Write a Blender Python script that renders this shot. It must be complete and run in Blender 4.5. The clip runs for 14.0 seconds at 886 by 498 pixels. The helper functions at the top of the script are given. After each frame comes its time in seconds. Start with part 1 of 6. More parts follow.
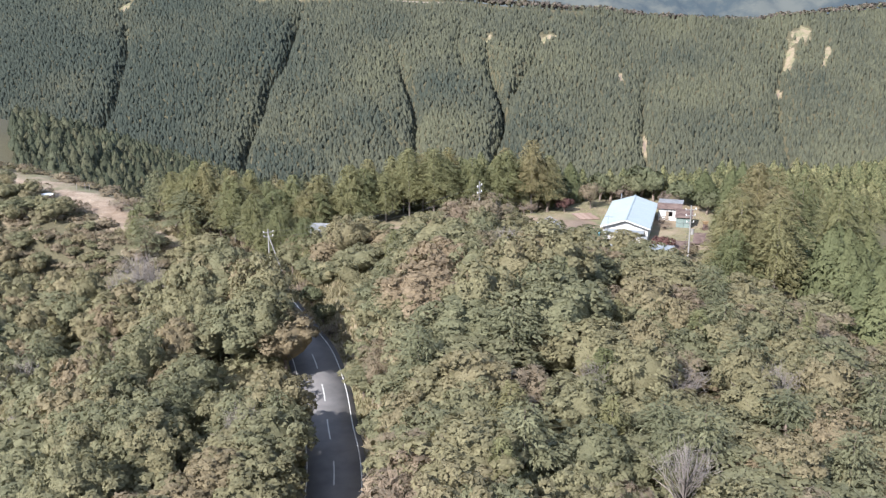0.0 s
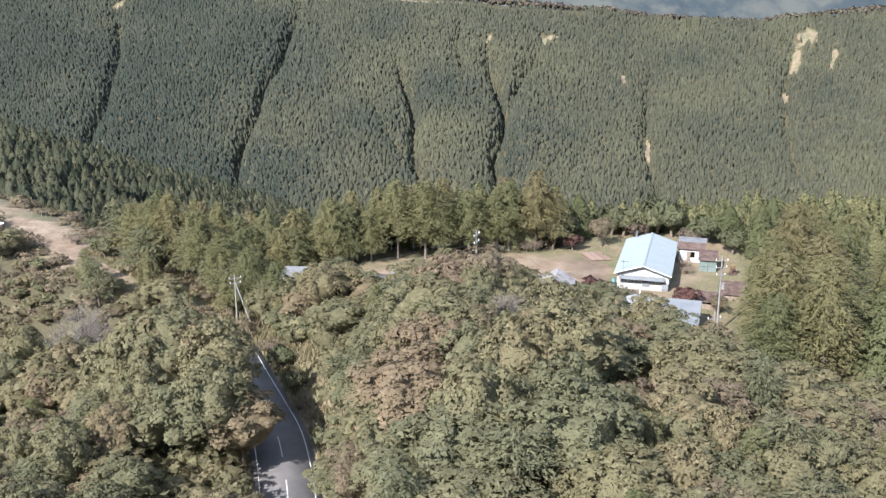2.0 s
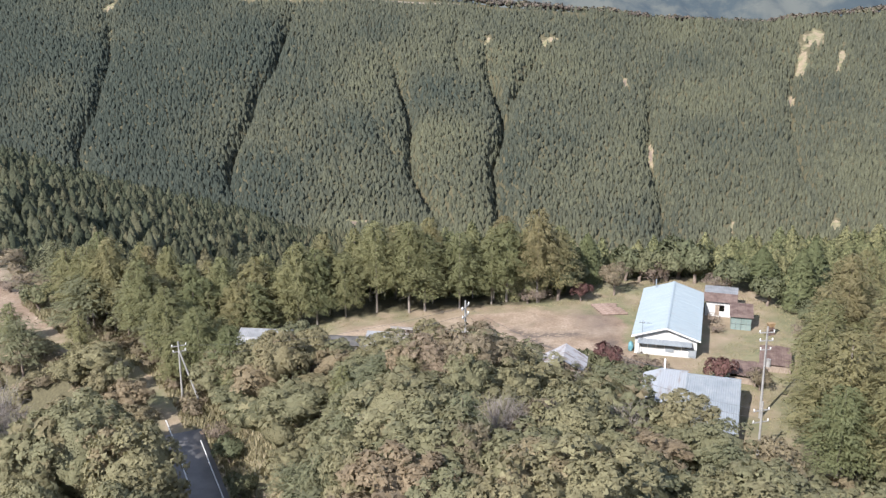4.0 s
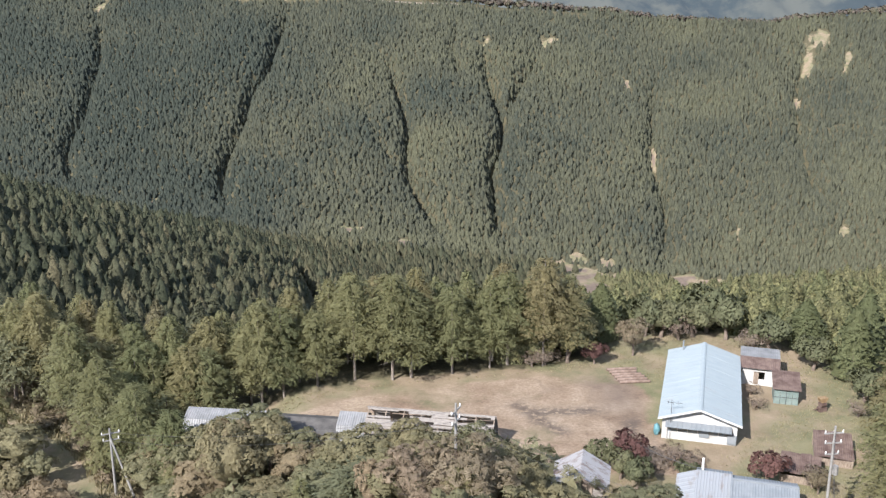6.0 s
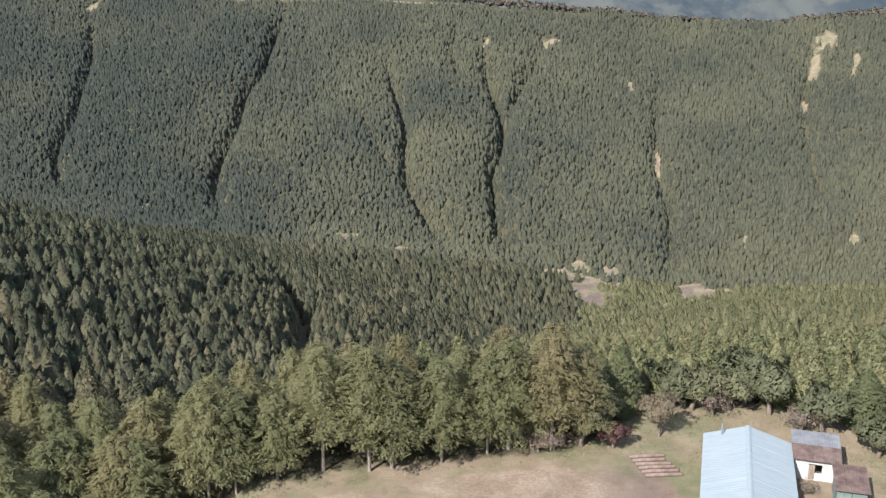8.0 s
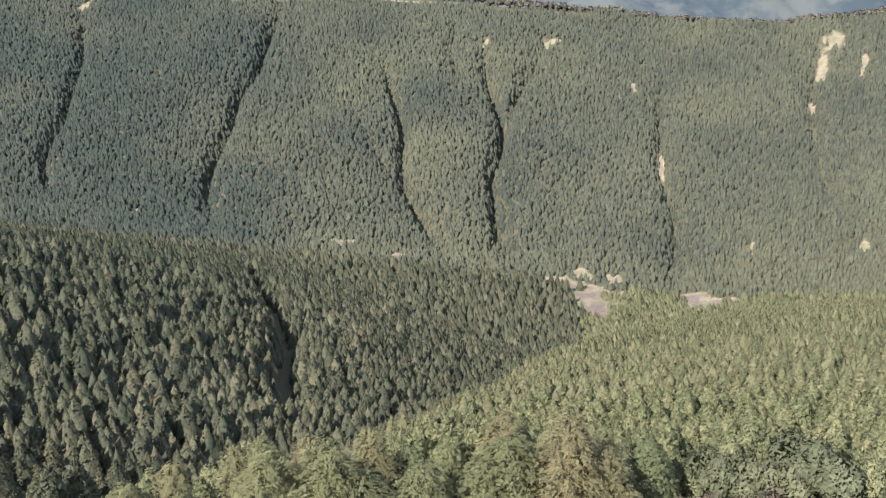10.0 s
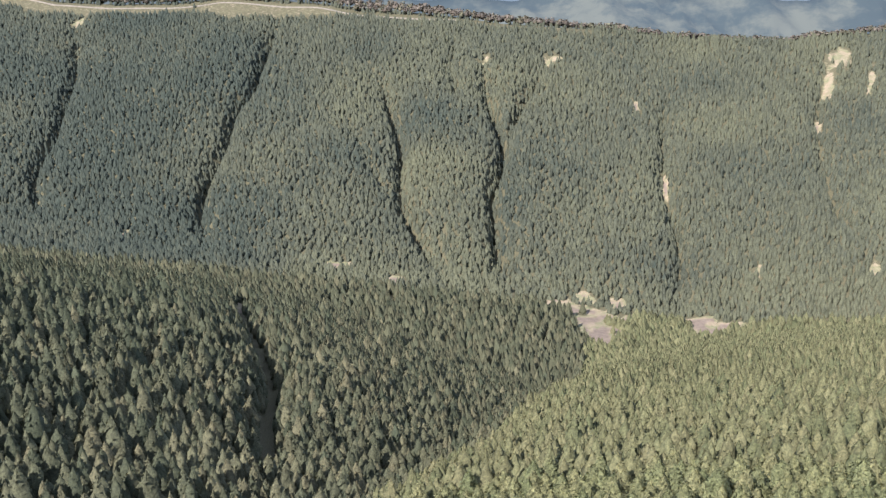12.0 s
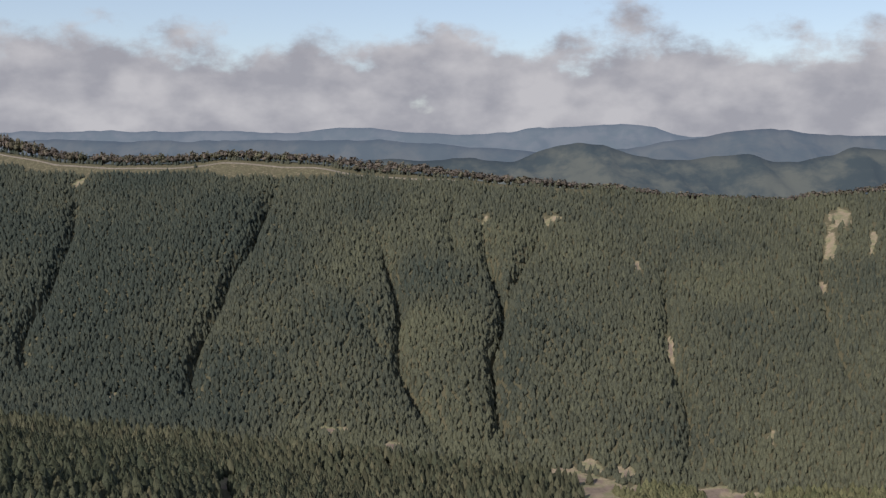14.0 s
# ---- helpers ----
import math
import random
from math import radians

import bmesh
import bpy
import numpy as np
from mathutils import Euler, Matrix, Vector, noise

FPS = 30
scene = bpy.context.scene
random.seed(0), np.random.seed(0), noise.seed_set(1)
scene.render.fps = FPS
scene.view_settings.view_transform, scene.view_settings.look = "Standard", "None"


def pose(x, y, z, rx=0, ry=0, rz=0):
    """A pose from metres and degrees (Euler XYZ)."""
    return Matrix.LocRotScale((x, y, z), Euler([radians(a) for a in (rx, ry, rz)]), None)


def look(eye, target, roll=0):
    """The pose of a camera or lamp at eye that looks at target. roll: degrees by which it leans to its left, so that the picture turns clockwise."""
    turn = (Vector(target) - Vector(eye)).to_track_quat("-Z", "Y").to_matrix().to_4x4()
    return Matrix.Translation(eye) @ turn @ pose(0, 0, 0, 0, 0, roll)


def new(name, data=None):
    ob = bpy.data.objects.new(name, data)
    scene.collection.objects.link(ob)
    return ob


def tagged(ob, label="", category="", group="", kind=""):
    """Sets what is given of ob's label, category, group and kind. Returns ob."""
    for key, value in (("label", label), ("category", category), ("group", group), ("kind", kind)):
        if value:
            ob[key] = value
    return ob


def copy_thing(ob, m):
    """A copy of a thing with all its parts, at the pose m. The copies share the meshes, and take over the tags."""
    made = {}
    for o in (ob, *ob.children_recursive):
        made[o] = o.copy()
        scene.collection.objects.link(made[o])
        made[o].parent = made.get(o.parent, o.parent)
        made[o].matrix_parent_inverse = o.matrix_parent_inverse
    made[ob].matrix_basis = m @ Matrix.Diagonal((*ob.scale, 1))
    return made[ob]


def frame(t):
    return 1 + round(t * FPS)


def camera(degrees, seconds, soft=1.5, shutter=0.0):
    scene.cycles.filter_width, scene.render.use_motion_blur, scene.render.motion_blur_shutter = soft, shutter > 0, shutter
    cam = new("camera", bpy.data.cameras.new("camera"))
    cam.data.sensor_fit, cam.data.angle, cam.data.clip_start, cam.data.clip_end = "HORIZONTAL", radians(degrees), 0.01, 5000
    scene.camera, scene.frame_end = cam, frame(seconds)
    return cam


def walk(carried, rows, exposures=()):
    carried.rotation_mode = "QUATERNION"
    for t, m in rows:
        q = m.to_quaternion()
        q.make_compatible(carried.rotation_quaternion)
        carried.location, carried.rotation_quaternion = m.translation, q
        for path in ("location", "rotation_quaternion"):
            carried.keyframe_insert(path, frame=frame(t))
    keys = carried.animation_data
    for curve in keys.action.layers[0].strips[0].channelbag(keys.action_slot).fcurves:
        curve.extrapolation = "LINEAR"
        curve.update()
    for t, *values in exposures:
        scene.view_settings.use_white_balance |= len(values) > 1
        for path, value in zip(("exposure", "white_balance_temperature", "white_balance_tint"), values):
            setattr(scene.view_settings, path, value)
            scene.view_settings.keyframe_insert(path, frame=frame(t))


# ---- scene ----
cam = camera(48.0, 14.0, soft=1.35)
PATH = [
    (0, (0.017, -1.201, 46.847), (-0.09, 0.719, 46.295), -0.3),
    (0.5, (0.187, 3.891, 47.249), (0.08, 5.81, 46.696), -0.3),
    (1, (0.005, 9.469, 47.588), (-0.101, 11.388, 47.034), -0.2),
    (1.5, (0.07, 14.76, 48.058), (-0.036, 16.679, 47.502), -0.1),
    (2, (-0.146, 20.389, 48.353), (-0.251, 22.308, 47.796), -0.0),
    (4.5, (0.454, 50.417, 48.976), (0.349, 52.335, 48.419), -0.2),
    (5, (0.438, 55.775, 49.149), (0.333, 57.693, 48.591), -0.2),
    (5.5, (0.403, 61.102, 49.37), (0.299, 63.019, 48.81), -0.2),
    (6, (0.345, 66.479, 49.529), (0.242, 68.397, 48.969), -0.2),
    (6.5, (0.258, 71.749, 49.66), (0.155, 73.666, 49.1), -0.1),
    (7, (0.35, 77.24, 49.723), (0.247, 79.157, 49.163), -0.1),
    (7.5, (0.362, 82.617, 49.742), (0.258, 84.533, 49.18), -0.1),
    (8, (0.388, 87.922, 49.759), (0.285, 89.839, 49.197), -0.1),
    (10.5, (0.554, 114.294, 49.052), (0.451, 116.21, 48.487), -0.1),
    (11, (0.599, 118.943, 48.874), (0.496, 120.859, 48.308), -0.1),
    (11.5, (0.632, 123.472, 48.752), (0.529, 125.388, 48.185), -0.1),
    (12, (0.597, 128.089, 48.677), (0.493, 130.014, 48.143), -0.1),
    (12.5, (0.33, 132.629, 48.496), (0.227, 134.574, 48.043), -0.1),
    (13, (-0.224, 137.302, 48.459), (-0.328, 139.265, 48.09), -0.0),
    (13.5, (-0.871, 142.171, 48.449), (-0.974, 144.148, 48.164), 0.0),
    (13.75, (-1.12, 144.5, 48.448), (-1.223, 146.482, 48.195), 0.0),
    (14, (-1.35, 146.8, 48.445), (-1.453, 148.786, 48.218), 0.0),
]
walk(cam, [(t, look(eye, aim, roll)) for t, eye, aim, roll in PATH], [(0, 1.25, 6040, 13), (2.2, 1.17, 6110, 13), (5, 1.05, 6200, 13), (8, 0.95, 6180, 13), (10.5, 1.35, 6110, 13), (11.8, 1.32, 6110, 13), (12.5, 1.27, 6110, 13), (13, 0.73, 6330, 13), (13.5, 0.4, 6350, 13), (14, 0.0, 6400, 13)])

# ---------------------------------------------------------------- world, sun, exposure
SUN = Vector((-0.48, -0.76, 0.72)).normalized()


def build_world():
    w = bpy.data.worlds.new("sky")
    scene.world = w
    w.use_nodes = True
    nt = w.node_tree
    nt.nodes.clear()
    N, L = nt.nodes.new, nt.links.new
    sky = N("ShaderNodeTexSky")
    sky.sky_type, sky.sun_disc = "NISHITA", False
    sky.sun_elevation = math.asin(SUN.z)
    sky.sun_rotation = math.atan2(SUN.x, SUN.y)
    sky.altitude, sky.air_density, sky.dust_density = 1200, 1.0, 1.2
    co = N("ShaderNodeTexCoord")
    sep = N("ShaderNodeSeparateXYZ")
    L(co.outputs["Generated"], sep.inputs[0])
    # cloud layer low over the horizon: stretched noise, denser towards the horizon
    mp = N("ShaderNodeMapping")
    mp.inputs["Scale"].default_value = (6.5, 6.5, 10.5)
    mp.inputs["Location"].default_value = (0.7, 0.2, 0.4)
    L(co.outputs["Generated"], mp.inputs[0])
    ns = N("ShaderNodeTexNoise")
    ns.inputs["Scale"].default_value, ns.inputs["Detail"].default_value, ns.inputs["Roughness"].default_value = 1.5, 7, 0.58
    L(mp.outputs[0], ns.inputs["Vector"])
    fall = N("ShaderNodeMapRange")
    fall.inputs["From Min"].default_value, fall.inputs["From Max"].default_value = 0.045, 0.125
    fall.inputs["To Min"].default_value, fall.inputs["To Max"].default_value = 0.3, -0.08
    L(sep.outputs["Z"], fall.inputs["Value"])
    add = N("ShaderNodeMath")
    L(ns.outputs["Fac"], add.inputs[0]), L(fall.outputs[0], add.inputs[1])
    cov = N("ShaderNodeMapRange")
    cov.interpolation_type = "SMOOTHSTEP"
    cov.inputs["From Min"].default_value, cov.inputs["From Max"].default_value = 0.5, 0.68
    L(add.outputs[0], cov.inputs["Value"])
    # inner shading of the clouds
    n2 = N("ShaderNodeTexNoise")
    n2.inputs["Scale"].default_value, n2.inputs["Detail"].default_value = 2.6, 6
    L(mp.outputs[0], n2.inputs["Vector"])
    cr = N("ShaderNodeValToRGB")
    cr.color_ramp.elements[0].position, cr.color_ramp.elements[0].color = 0.38, (1.86, 1.89, 2.07, 1)
    cr.color_ramp.elements[1].position, cr.color_ramp.elements[1].color = 0.66, (2.8, 2.79, 2.87, 1)
    L(n2.outputs["Fac"], cr.inputs[0])
    mix = N("ShaderNodeMix")
    mix.data_type = "RGBA"
    dim = N("ShaderNodeMix")
    dim.data_type, dim.blend_type = "RGBA", "MULTIPLY"
    dim.inputs[0].default_value, dim.inputs[7].default_value = 1.0, (0.72, 0.72, 0.72, 1)
    pale = N("ShaderNodeMix")
    pale.data_type = "RGBA"
    pale.inputs[0].default_value, pale.inputs[7].default_value = 0.42, (2.7, 3.0, 3.35, 1)
    L(dim.outputs[2], pale.inputs[6])
    L(sky.outputs[0], dim.inputs[6])
    L(cov.outputs[0], mix.inputs[0]), L(pale.outputs[2], mix.inputs[6]), L(cr.outputs[0], mix.inputs[7])
    bg, out = N("ShaderNodeBackground"), N("ShaderNodeOutputWorld")
    bg.inputs["Strength"].default_value = 0.185
    L(mix.outputs[2], bg.inputs["Color"]), L(bg.outputs[0], out.inputs["Surface"])


build_world()
sun = new("sun", bpy.data.lights.new("sun", "SUN"))
sun.data.energy, sun.data.angle, sun.data.color = 5.0, radians(0.55), (1.0, 0.935, 0.85)
sun.matrix_world = look(Vector((0, 0, 300)) + SUN * 10, (0, 0, 300))
scene.view_settings.exposure = 0.0

# ---------------------------------------------------------------- materials


def mat(name, rough=0.8, metal=0.0):
    m = bpy.data.materials.new(name)
    m.use_nodes = True
    b = m.node_tree.nodes["Principled BSDF"]
    b.inputs["Roughness"].default_value, b.inputs["Metallic"].default_value = rough, metal
    b.inputs["Specular IOR Level"].default_value = 0.25
    return m, m.node_tree, b


def ramp(nt, source, stops):
    cr = nt.nodes.new("ShaderNodeValToRGB")
    el = cr.color_ramp.elements
    while len(el) < len(stops):
        el.new(0.5)
    for e, (p, c) in zip(el, stops):
        e.position, e.color = p, (*c, 1)
    nt.links.new(source, cr.inputs[0])
    return cr.outputs[0]


def noise_tex(nt, scale, detail=4, rough=0.55, stretch=None, coord="Object"):
    co = nt.nodes.new("ShaderNodeTexCoord")
    n = nt.nodes.new("ShaderNodeTexNoise")
    n.inputs["Scale"].default_value, n.inputs["Detail"].default_value, n.inputs["Roughness"].default_value = scale, detail, rough
    if stretch:
        mp = nt.nodes.new("ShaderNodeMapping")
        mp.inputs["Scale"].default_value = stretch
        nt.links.new(co.outputs[coord], mp.inputs[0])
        nt.links.new(mp.outputs[0], n.inputs["Vector"])
    else:
        nt.links.new(co.outputs[coord], n.inputs["Vector"])
    return n.outputs["Fac"]


def mixc(nt, fac, a, b, mode="MIX"):
    m = nt.nodes.new("ShaderNodeMix")
    m.data_type, m.blend_type = "RGBA", mode
    for sock, v in ((m.inputs[0], fac), (m.inputs[6], a), (m.inputs[7], b)):
        if isinstance(v, (int, float)):
            sock.default_value = v
        elif isinstance(v, tuple):
            sock.default_value = (*v, 1)
        else:
            nt.links.new(v, sock)
    return m.outputs[2]


def bump(nt, b, fac, strength=0.3, dist=0.05):
    n = nt.nodes.new("ShaderNodeBump")
    n.inputs["Strength"].default_value, n.inputs["Distance"].default_value = strength, dist
    nt.links.new(fac, n.inputs["Height"])
    nt.links.new(n.outputs[0], b.inputs["Normal"])


def foliage(name, stops, joined=False, spread=0.35, holes=0.0, share=0.48, glow=0.26, mottle=0, depth=1.0):
    """Leaves: one hue per tree (object random, or the tree's own tint in a joined wood), with lighter and darker leaves."""
    m, nt, b = mat(name, 0.75)
    if joined:
        a = nt.nodes.new("ShaderNodeAttribute")
        a.attribute_name = "tint"
        src = a.outputs["Fac"]
    else:
        src = nt.nodes.new("ShaderNodeObjectInfo").outputs["Random"]
    base = ramp(nt, src, stops)
    g = nt.nodes.new("ShaderNodeNewGeometry")
    v = nt.nodes.new("ShaderNodeMapRange")
    v.inputs["To Min"].default_value, v.inputs["To Max"].default_value = 1 - spread, 1 + spread
    nt.links.new(g.outputs["Random Per Island"], v.inputs["Value"])
    hs = nt.nodes.new("ShaderNodeHueSaturation")
    nt.links.new(base, hs.inputs["Color"]), nt.links.new(v.outputs[0], hs.inputs["Value"])
    leaf = hs.outputs[0]
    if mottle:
        # tufts of needles in relief, the same noise making low parts darker, high parts lighter
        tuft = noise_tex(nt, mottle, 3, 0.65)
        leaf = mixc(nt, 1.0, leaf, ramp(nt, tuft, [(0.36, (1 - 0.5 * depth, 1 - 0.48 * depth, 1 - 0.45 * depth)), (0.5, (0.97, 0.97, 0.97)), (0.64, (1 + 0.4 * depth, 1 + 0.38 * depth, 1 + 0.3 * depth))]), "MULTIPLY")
        bump(nt, b, tuft, 0.9 * depth, 0.45 / mottle)
    nt.links.new(leaf, b.inputs["Base Color"])
    b.inputs["Specular IOR Level"].default_value = 0.12
    # thin leaves let part of the light through, a little yellower
    tl, mx = nt.nodes.new("ShaderNodeBsdfTranslucent"), nt.nodes.new("ShaderNodeMixShader")
    mx.inputs[0].default_value = glow
    nt.links.new(mixc(nt, 1.0, leaf, (1.2, 1.16, 0.95), "MULTIPLY"), tl.inputs["Color"])
    nt.links.new(b.outputs[0], mx.inputs[1]), nt.links.new(tl.outputs[0], mx.inputs[2])
    end = mx.outputs[0]
    if holes:
        # ragged outlines: each spray is a lace of small leaves
        cut = nt.nodes.new("ShaderNodeMath")
        cut.operation = "GREATER_THAN"
        cut.inputs[1].default_value = share
        nt.links.new(noise_tex(nt, holes, 1.5, 0.6), cut.inputs[0])
        gap, lace = nt.nodes.new("ShaderNodeBsdfTransparent"), nt.nodes.new("ShaderNodeMixShader")
        nt.links.new(cut.outputs[0], lace.inputs[0]), nt.links.new(gap.outputs[0], lace.inputs[1]), nt.links.new(end, lace.inputs[2])
        end = lace.outputs[0]
    nt.links.new(end, nt.nodes["Material Output"].inputs["Surface"])
    return m


BROAD = [(0.0, (0.138, 0.14, 0.083)), (0.4, (0.16, 0.154, 0.09)), (0.7, (0.179, 0.163, 0.094)), (0.9, (0.188, 0.163, 0.098)), (1.0, (0.2, 0.158, 0.104))]
LARCH = [(0.0, (0.135, 0.146, 0.074)), (0.4, (0.168, 0.165, 0.084)), (0.75, (0.184, 0.17, 0.088)), (1.0, (0.19, 0.164, 0.09))]
CEDAR = [(0.0, (0.053, 0.061, 0.039)), (0.5, (0.08, 0.082, 0.051)), (1.0, (0.117, 0.108, 0.066))]
BRIGHT = [(0.0, (0.122, 0.134, 0.068)), (0.5, (0.152, 0.154, 0.079)), (1.0, (0.18, 0.174, 0.092))]
FAR = [(0.0, (0.046, 0.056, 0.046)), (0.5, (0.074, 0.079, 0.057)), (1.0, (0.1, 0.103, 0.067))]
M_BROAD, M_BROAD_J = foliage("broad_leaves", BROAD, False, 0.24, 16.0, 0.43), foliage("broad_leaves_wood", BROAD, True, 0.24, 11.0, 0.45)
M_LARCH = foliage("larch_needles", LARCH, False, 0.22, 11.0, 0.48, 0.32)
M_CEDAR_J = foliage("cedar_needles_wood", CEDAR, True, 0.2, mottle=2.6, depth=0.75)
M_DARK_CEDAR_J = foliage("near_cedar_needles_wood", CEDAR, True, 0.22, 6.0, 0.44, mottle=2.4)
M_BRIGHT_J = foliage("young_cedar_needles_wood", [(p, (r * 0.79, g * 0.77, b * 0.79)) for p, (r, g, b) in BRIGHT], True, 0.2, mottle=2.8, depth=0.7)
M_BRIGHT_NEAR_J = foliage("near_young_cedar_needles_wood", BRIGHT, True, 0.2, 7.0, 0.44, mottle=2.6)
M_BRIGHT = foliage("cypress_needles", [(0, (0.09, 0.102, 0.051)), (1, (0.116, 0.124, 0.061))], False, 0.25, 7.0, 0.44)
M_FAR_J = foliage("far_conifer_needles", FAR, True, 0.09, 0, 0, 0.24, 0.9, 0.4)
M_RED = foliage("maple_leaves", [(0, (0.1, 0.055, 0.05)), (1, (0.135, 0.075, 0.065))], False, 0.3, 7.0)
M_PINE = foliage("pine_needles", [(0, (0.118, 0.124, 0.074)), (1, (0.15, 0.15, 0.088))], False, 0.22, 9.0)
M_DRYGRASS = foliage("dry_grass_blades", [(0, (0.19, 0.175, 0.1)), (0.5, (0.24, 0.215, 0.13)), (1, (0.29, 0.25, 0.165))], True, 0.2)
M_EVER = foliage("evergreen_bush_leaves", [(0, (0.095, 0.105, 0.06)), (1, (0.13, 0.132, 0.075))], False, 0.3, 6.0)
M_AUTUMN = foliage("autumn_leaves", [(0, (0.172, 0.146, 0.098)), (1, (0.198, 0.155, 0.112))], False, 0.3, 11.0, 0.5)
M_DRYBUSH = foliage("dry_bush_twigs", [(0, (0.16, 0.125, 0.1)), (1, (0.19, 0.155, 0.125))], False, 0.3, 9.0, 0.54)


def bark_mat(name, a, bb):
    m, nt, b = mat(name, 0.9)
    n = noise_tex(nt, 3, 6, stretch=(4, 4, 0.8))
    nt.links.new(ramp(nt, n, [(0.3, a), (0.7, bb)]), b.inputs["Base Color"])
    bump(nt, b, n, 0.5, 0.03)
    return m


M_BARK = bark_mat("bark", (0.09, 0.07, 0.055), (0.22, 0.18, 0.15))
M_PALEBARK = bark_mat("pale_bark", (0.13, 0.11, 0.09), (0.27, 0.24, 0.21))


def ground_mat():
    m, nt, b = mat("ground_cover", 0.95)
    a = nt.nodes.new("ShaderNodeAttribute")
    a.attribute_name = "bare"
    n1, n2, n3, n4 = noise_tex(nt, 0.35, 6, 0.65), noise_tex(nt, 3.0, 5, 0.7), noise_tex(nt, 0.13, 5, 0.6), noise_tex(nt, 12.0, 3, 0.7)
    floor_c = ramp(nt, n2, [(0.3, (0.05, 0.045, 0.028)), (0.7, (0.11, 0.1, 0.058))])
    # dry and greener patches of grass
    grass_c = mixc(nt, ramp(nt, n3, [(0.42, (0, 0, 0)), (0.58, (1, 1, 1))]), ramp(nt, n1, [(0.3, (0.115, 0.12, 0.068)), (0.7, (0.19, 0.176, 0.11))]), ramp(nt, n1, [(0.3, (0.185, 0.147, 0.104)), (0.7, (0.265, 0.216, 0.16))]))
    grass_c = mixc(nt, 0.5, grass_c, ramp(nt, n4, [(0.3, (0.3, 0.3, 0.25)), (0.7, (0.66, 0.64, 0.6))]), "OVERLAY")
    dirt_c = ramp(nt, n1, [(0.28, (0.165, 0.128, 0.098)), (0.5, (0.246, 0.2, 0.156)), (0.72, (0.305, 0.256, 0.207))])
    dirt_c = mixc(nt, 0.7, dirt_c, ramp(nt, n3, [(0.38, (0.3, 0.25, 0.22)), (0.62, (0.62, 0.6, 0.56))]), "SOFT_LIGHT")
    dirt_c = mixc(nt, 0.55, dirt_c, ramp(nt, n2, [(0.35, (0.3, 0.28, 0.26)), (0.65, (0.65, 0.64, 0.62))]), "OVERLAY")
    # old wheel ruts: thin winding darker lines
    rut = ramp(nt, noise_tex(nt, 0.085, 3, 0.45), [(0.478, (0, 0, 0)), (0.488, (1, 1, 1)), (0.496, (1, 1, 1)), (0.506, (0, 0, 0))])
    gate = nt.nodes.new("ShaderNodeMath")
    gate.operation = "MULTIPLY"
    nt.links.new(rut, gate.inputs[0]), nt.links.new(ramp(nt, n1, [(0.38, (0, 0, 0)), (0.5, (0.42, 0.42, 0.42))]), gate.inputs[1])
    dirt_c = mixc(nt, gate.outputs[0], dirt_c, (0.17, 0.13, 0.1))
    jit = nt.nodes.new("ShaderNodeMath")
    jit.operation = "MULTIPLY_ADD"
    jit.inputs[1].default_value = 0.5
    nt.links.new(n1, jit.inputs[0]), nt.links.new(a.outputs["Fac"], jit.inputs[2])

    def band(lo, hi):
        r = nt.nodes.new("ShaderNodeMapRange")
        r.inputs["From Min"].default_value, r.inputs["From Max"].default_value = lo, hi
        nt.links.new(jit.outputs[0], r.inputs["Value"])
        return r.outputs[0]

    cl = nt.nodes.new("ShaderNodeAttribute")
    cl.attribute_name = "clay"
    dirt_c = mixc(nt, cl.outputs["Fac"], dirt_c, ramp(nt, n1, [(0.3, (0.112, 0.085, 0.067)), (0.7, (0.17, 0.135, 0.11))]))
    ru = nt.nodes.new("ShaderNodeAttribute")
    ru.attribute_name = "rut"
    torn = nt.nodes.new("ShaderNodeMath")
    torn.operation = "MULTIPLY"
    nt.links.new(ru.outputs["Fac"], torn.inputs[0]), nt.links.new(ramp(nt, noise_tex(nt, 1.3, 4, 0.65), [(0.36, (0, 0, 0)), (0.5, (1, 1, 1))]), torn.inputs[1])
    dirt_c = mixc(nt, torn.outputs[0], dirt_c, (0.09, 0.072, 0.06))
    c = mixc(nt, band(0.46, 0.6), floor_c, grass_c)
    c = mixc(nt, band(0.88, 1.06), c, dirt_c)
    nt.links.new(c, b.inputs["Base Color"])
    bump(nt, b, n2, 0.6, 0.12)
    return m


def asphalt_mat():
    m, nt, b = mat("asphalt", 0.85)
    n1, n2 = noise_tex(nt, 0.5, 5), noise_tex(nt, 30, 3)
    c = ramp(nt, n1, [(0.3, (0.155, 0.15, 0.152)), (0.7, (0.215, 0.207, 0.207))])
    c = mixc(nt, 0.3, c, ramp(nt, n2, [(0.3, (0.08, 0.08, 0.08)), (0.7, (0.3, 0.3, 0.3))]), "OVERLAY")
    nt.links.new(c, b.inputs["Base Color"])
    bump(nt, b, n2, 0.2, 0.01)
    return m


def plain(name, a, bb, scale=1.5, rough=0.7, metal=0.0, stretch=None, lo=0.35, hi=0.65, bumpy=0.15):
    m, nt, b = mat(name, rough, metal)
    n = noise_tex(nt, scale, 6, 0.65, stretch)
    nt.links.new(ramp(nt, n, [(lo, a), (hi, bb)]), b.inputs["Base Color"])
    bump(nt, b, n, bumpy, 0.02)
    return m


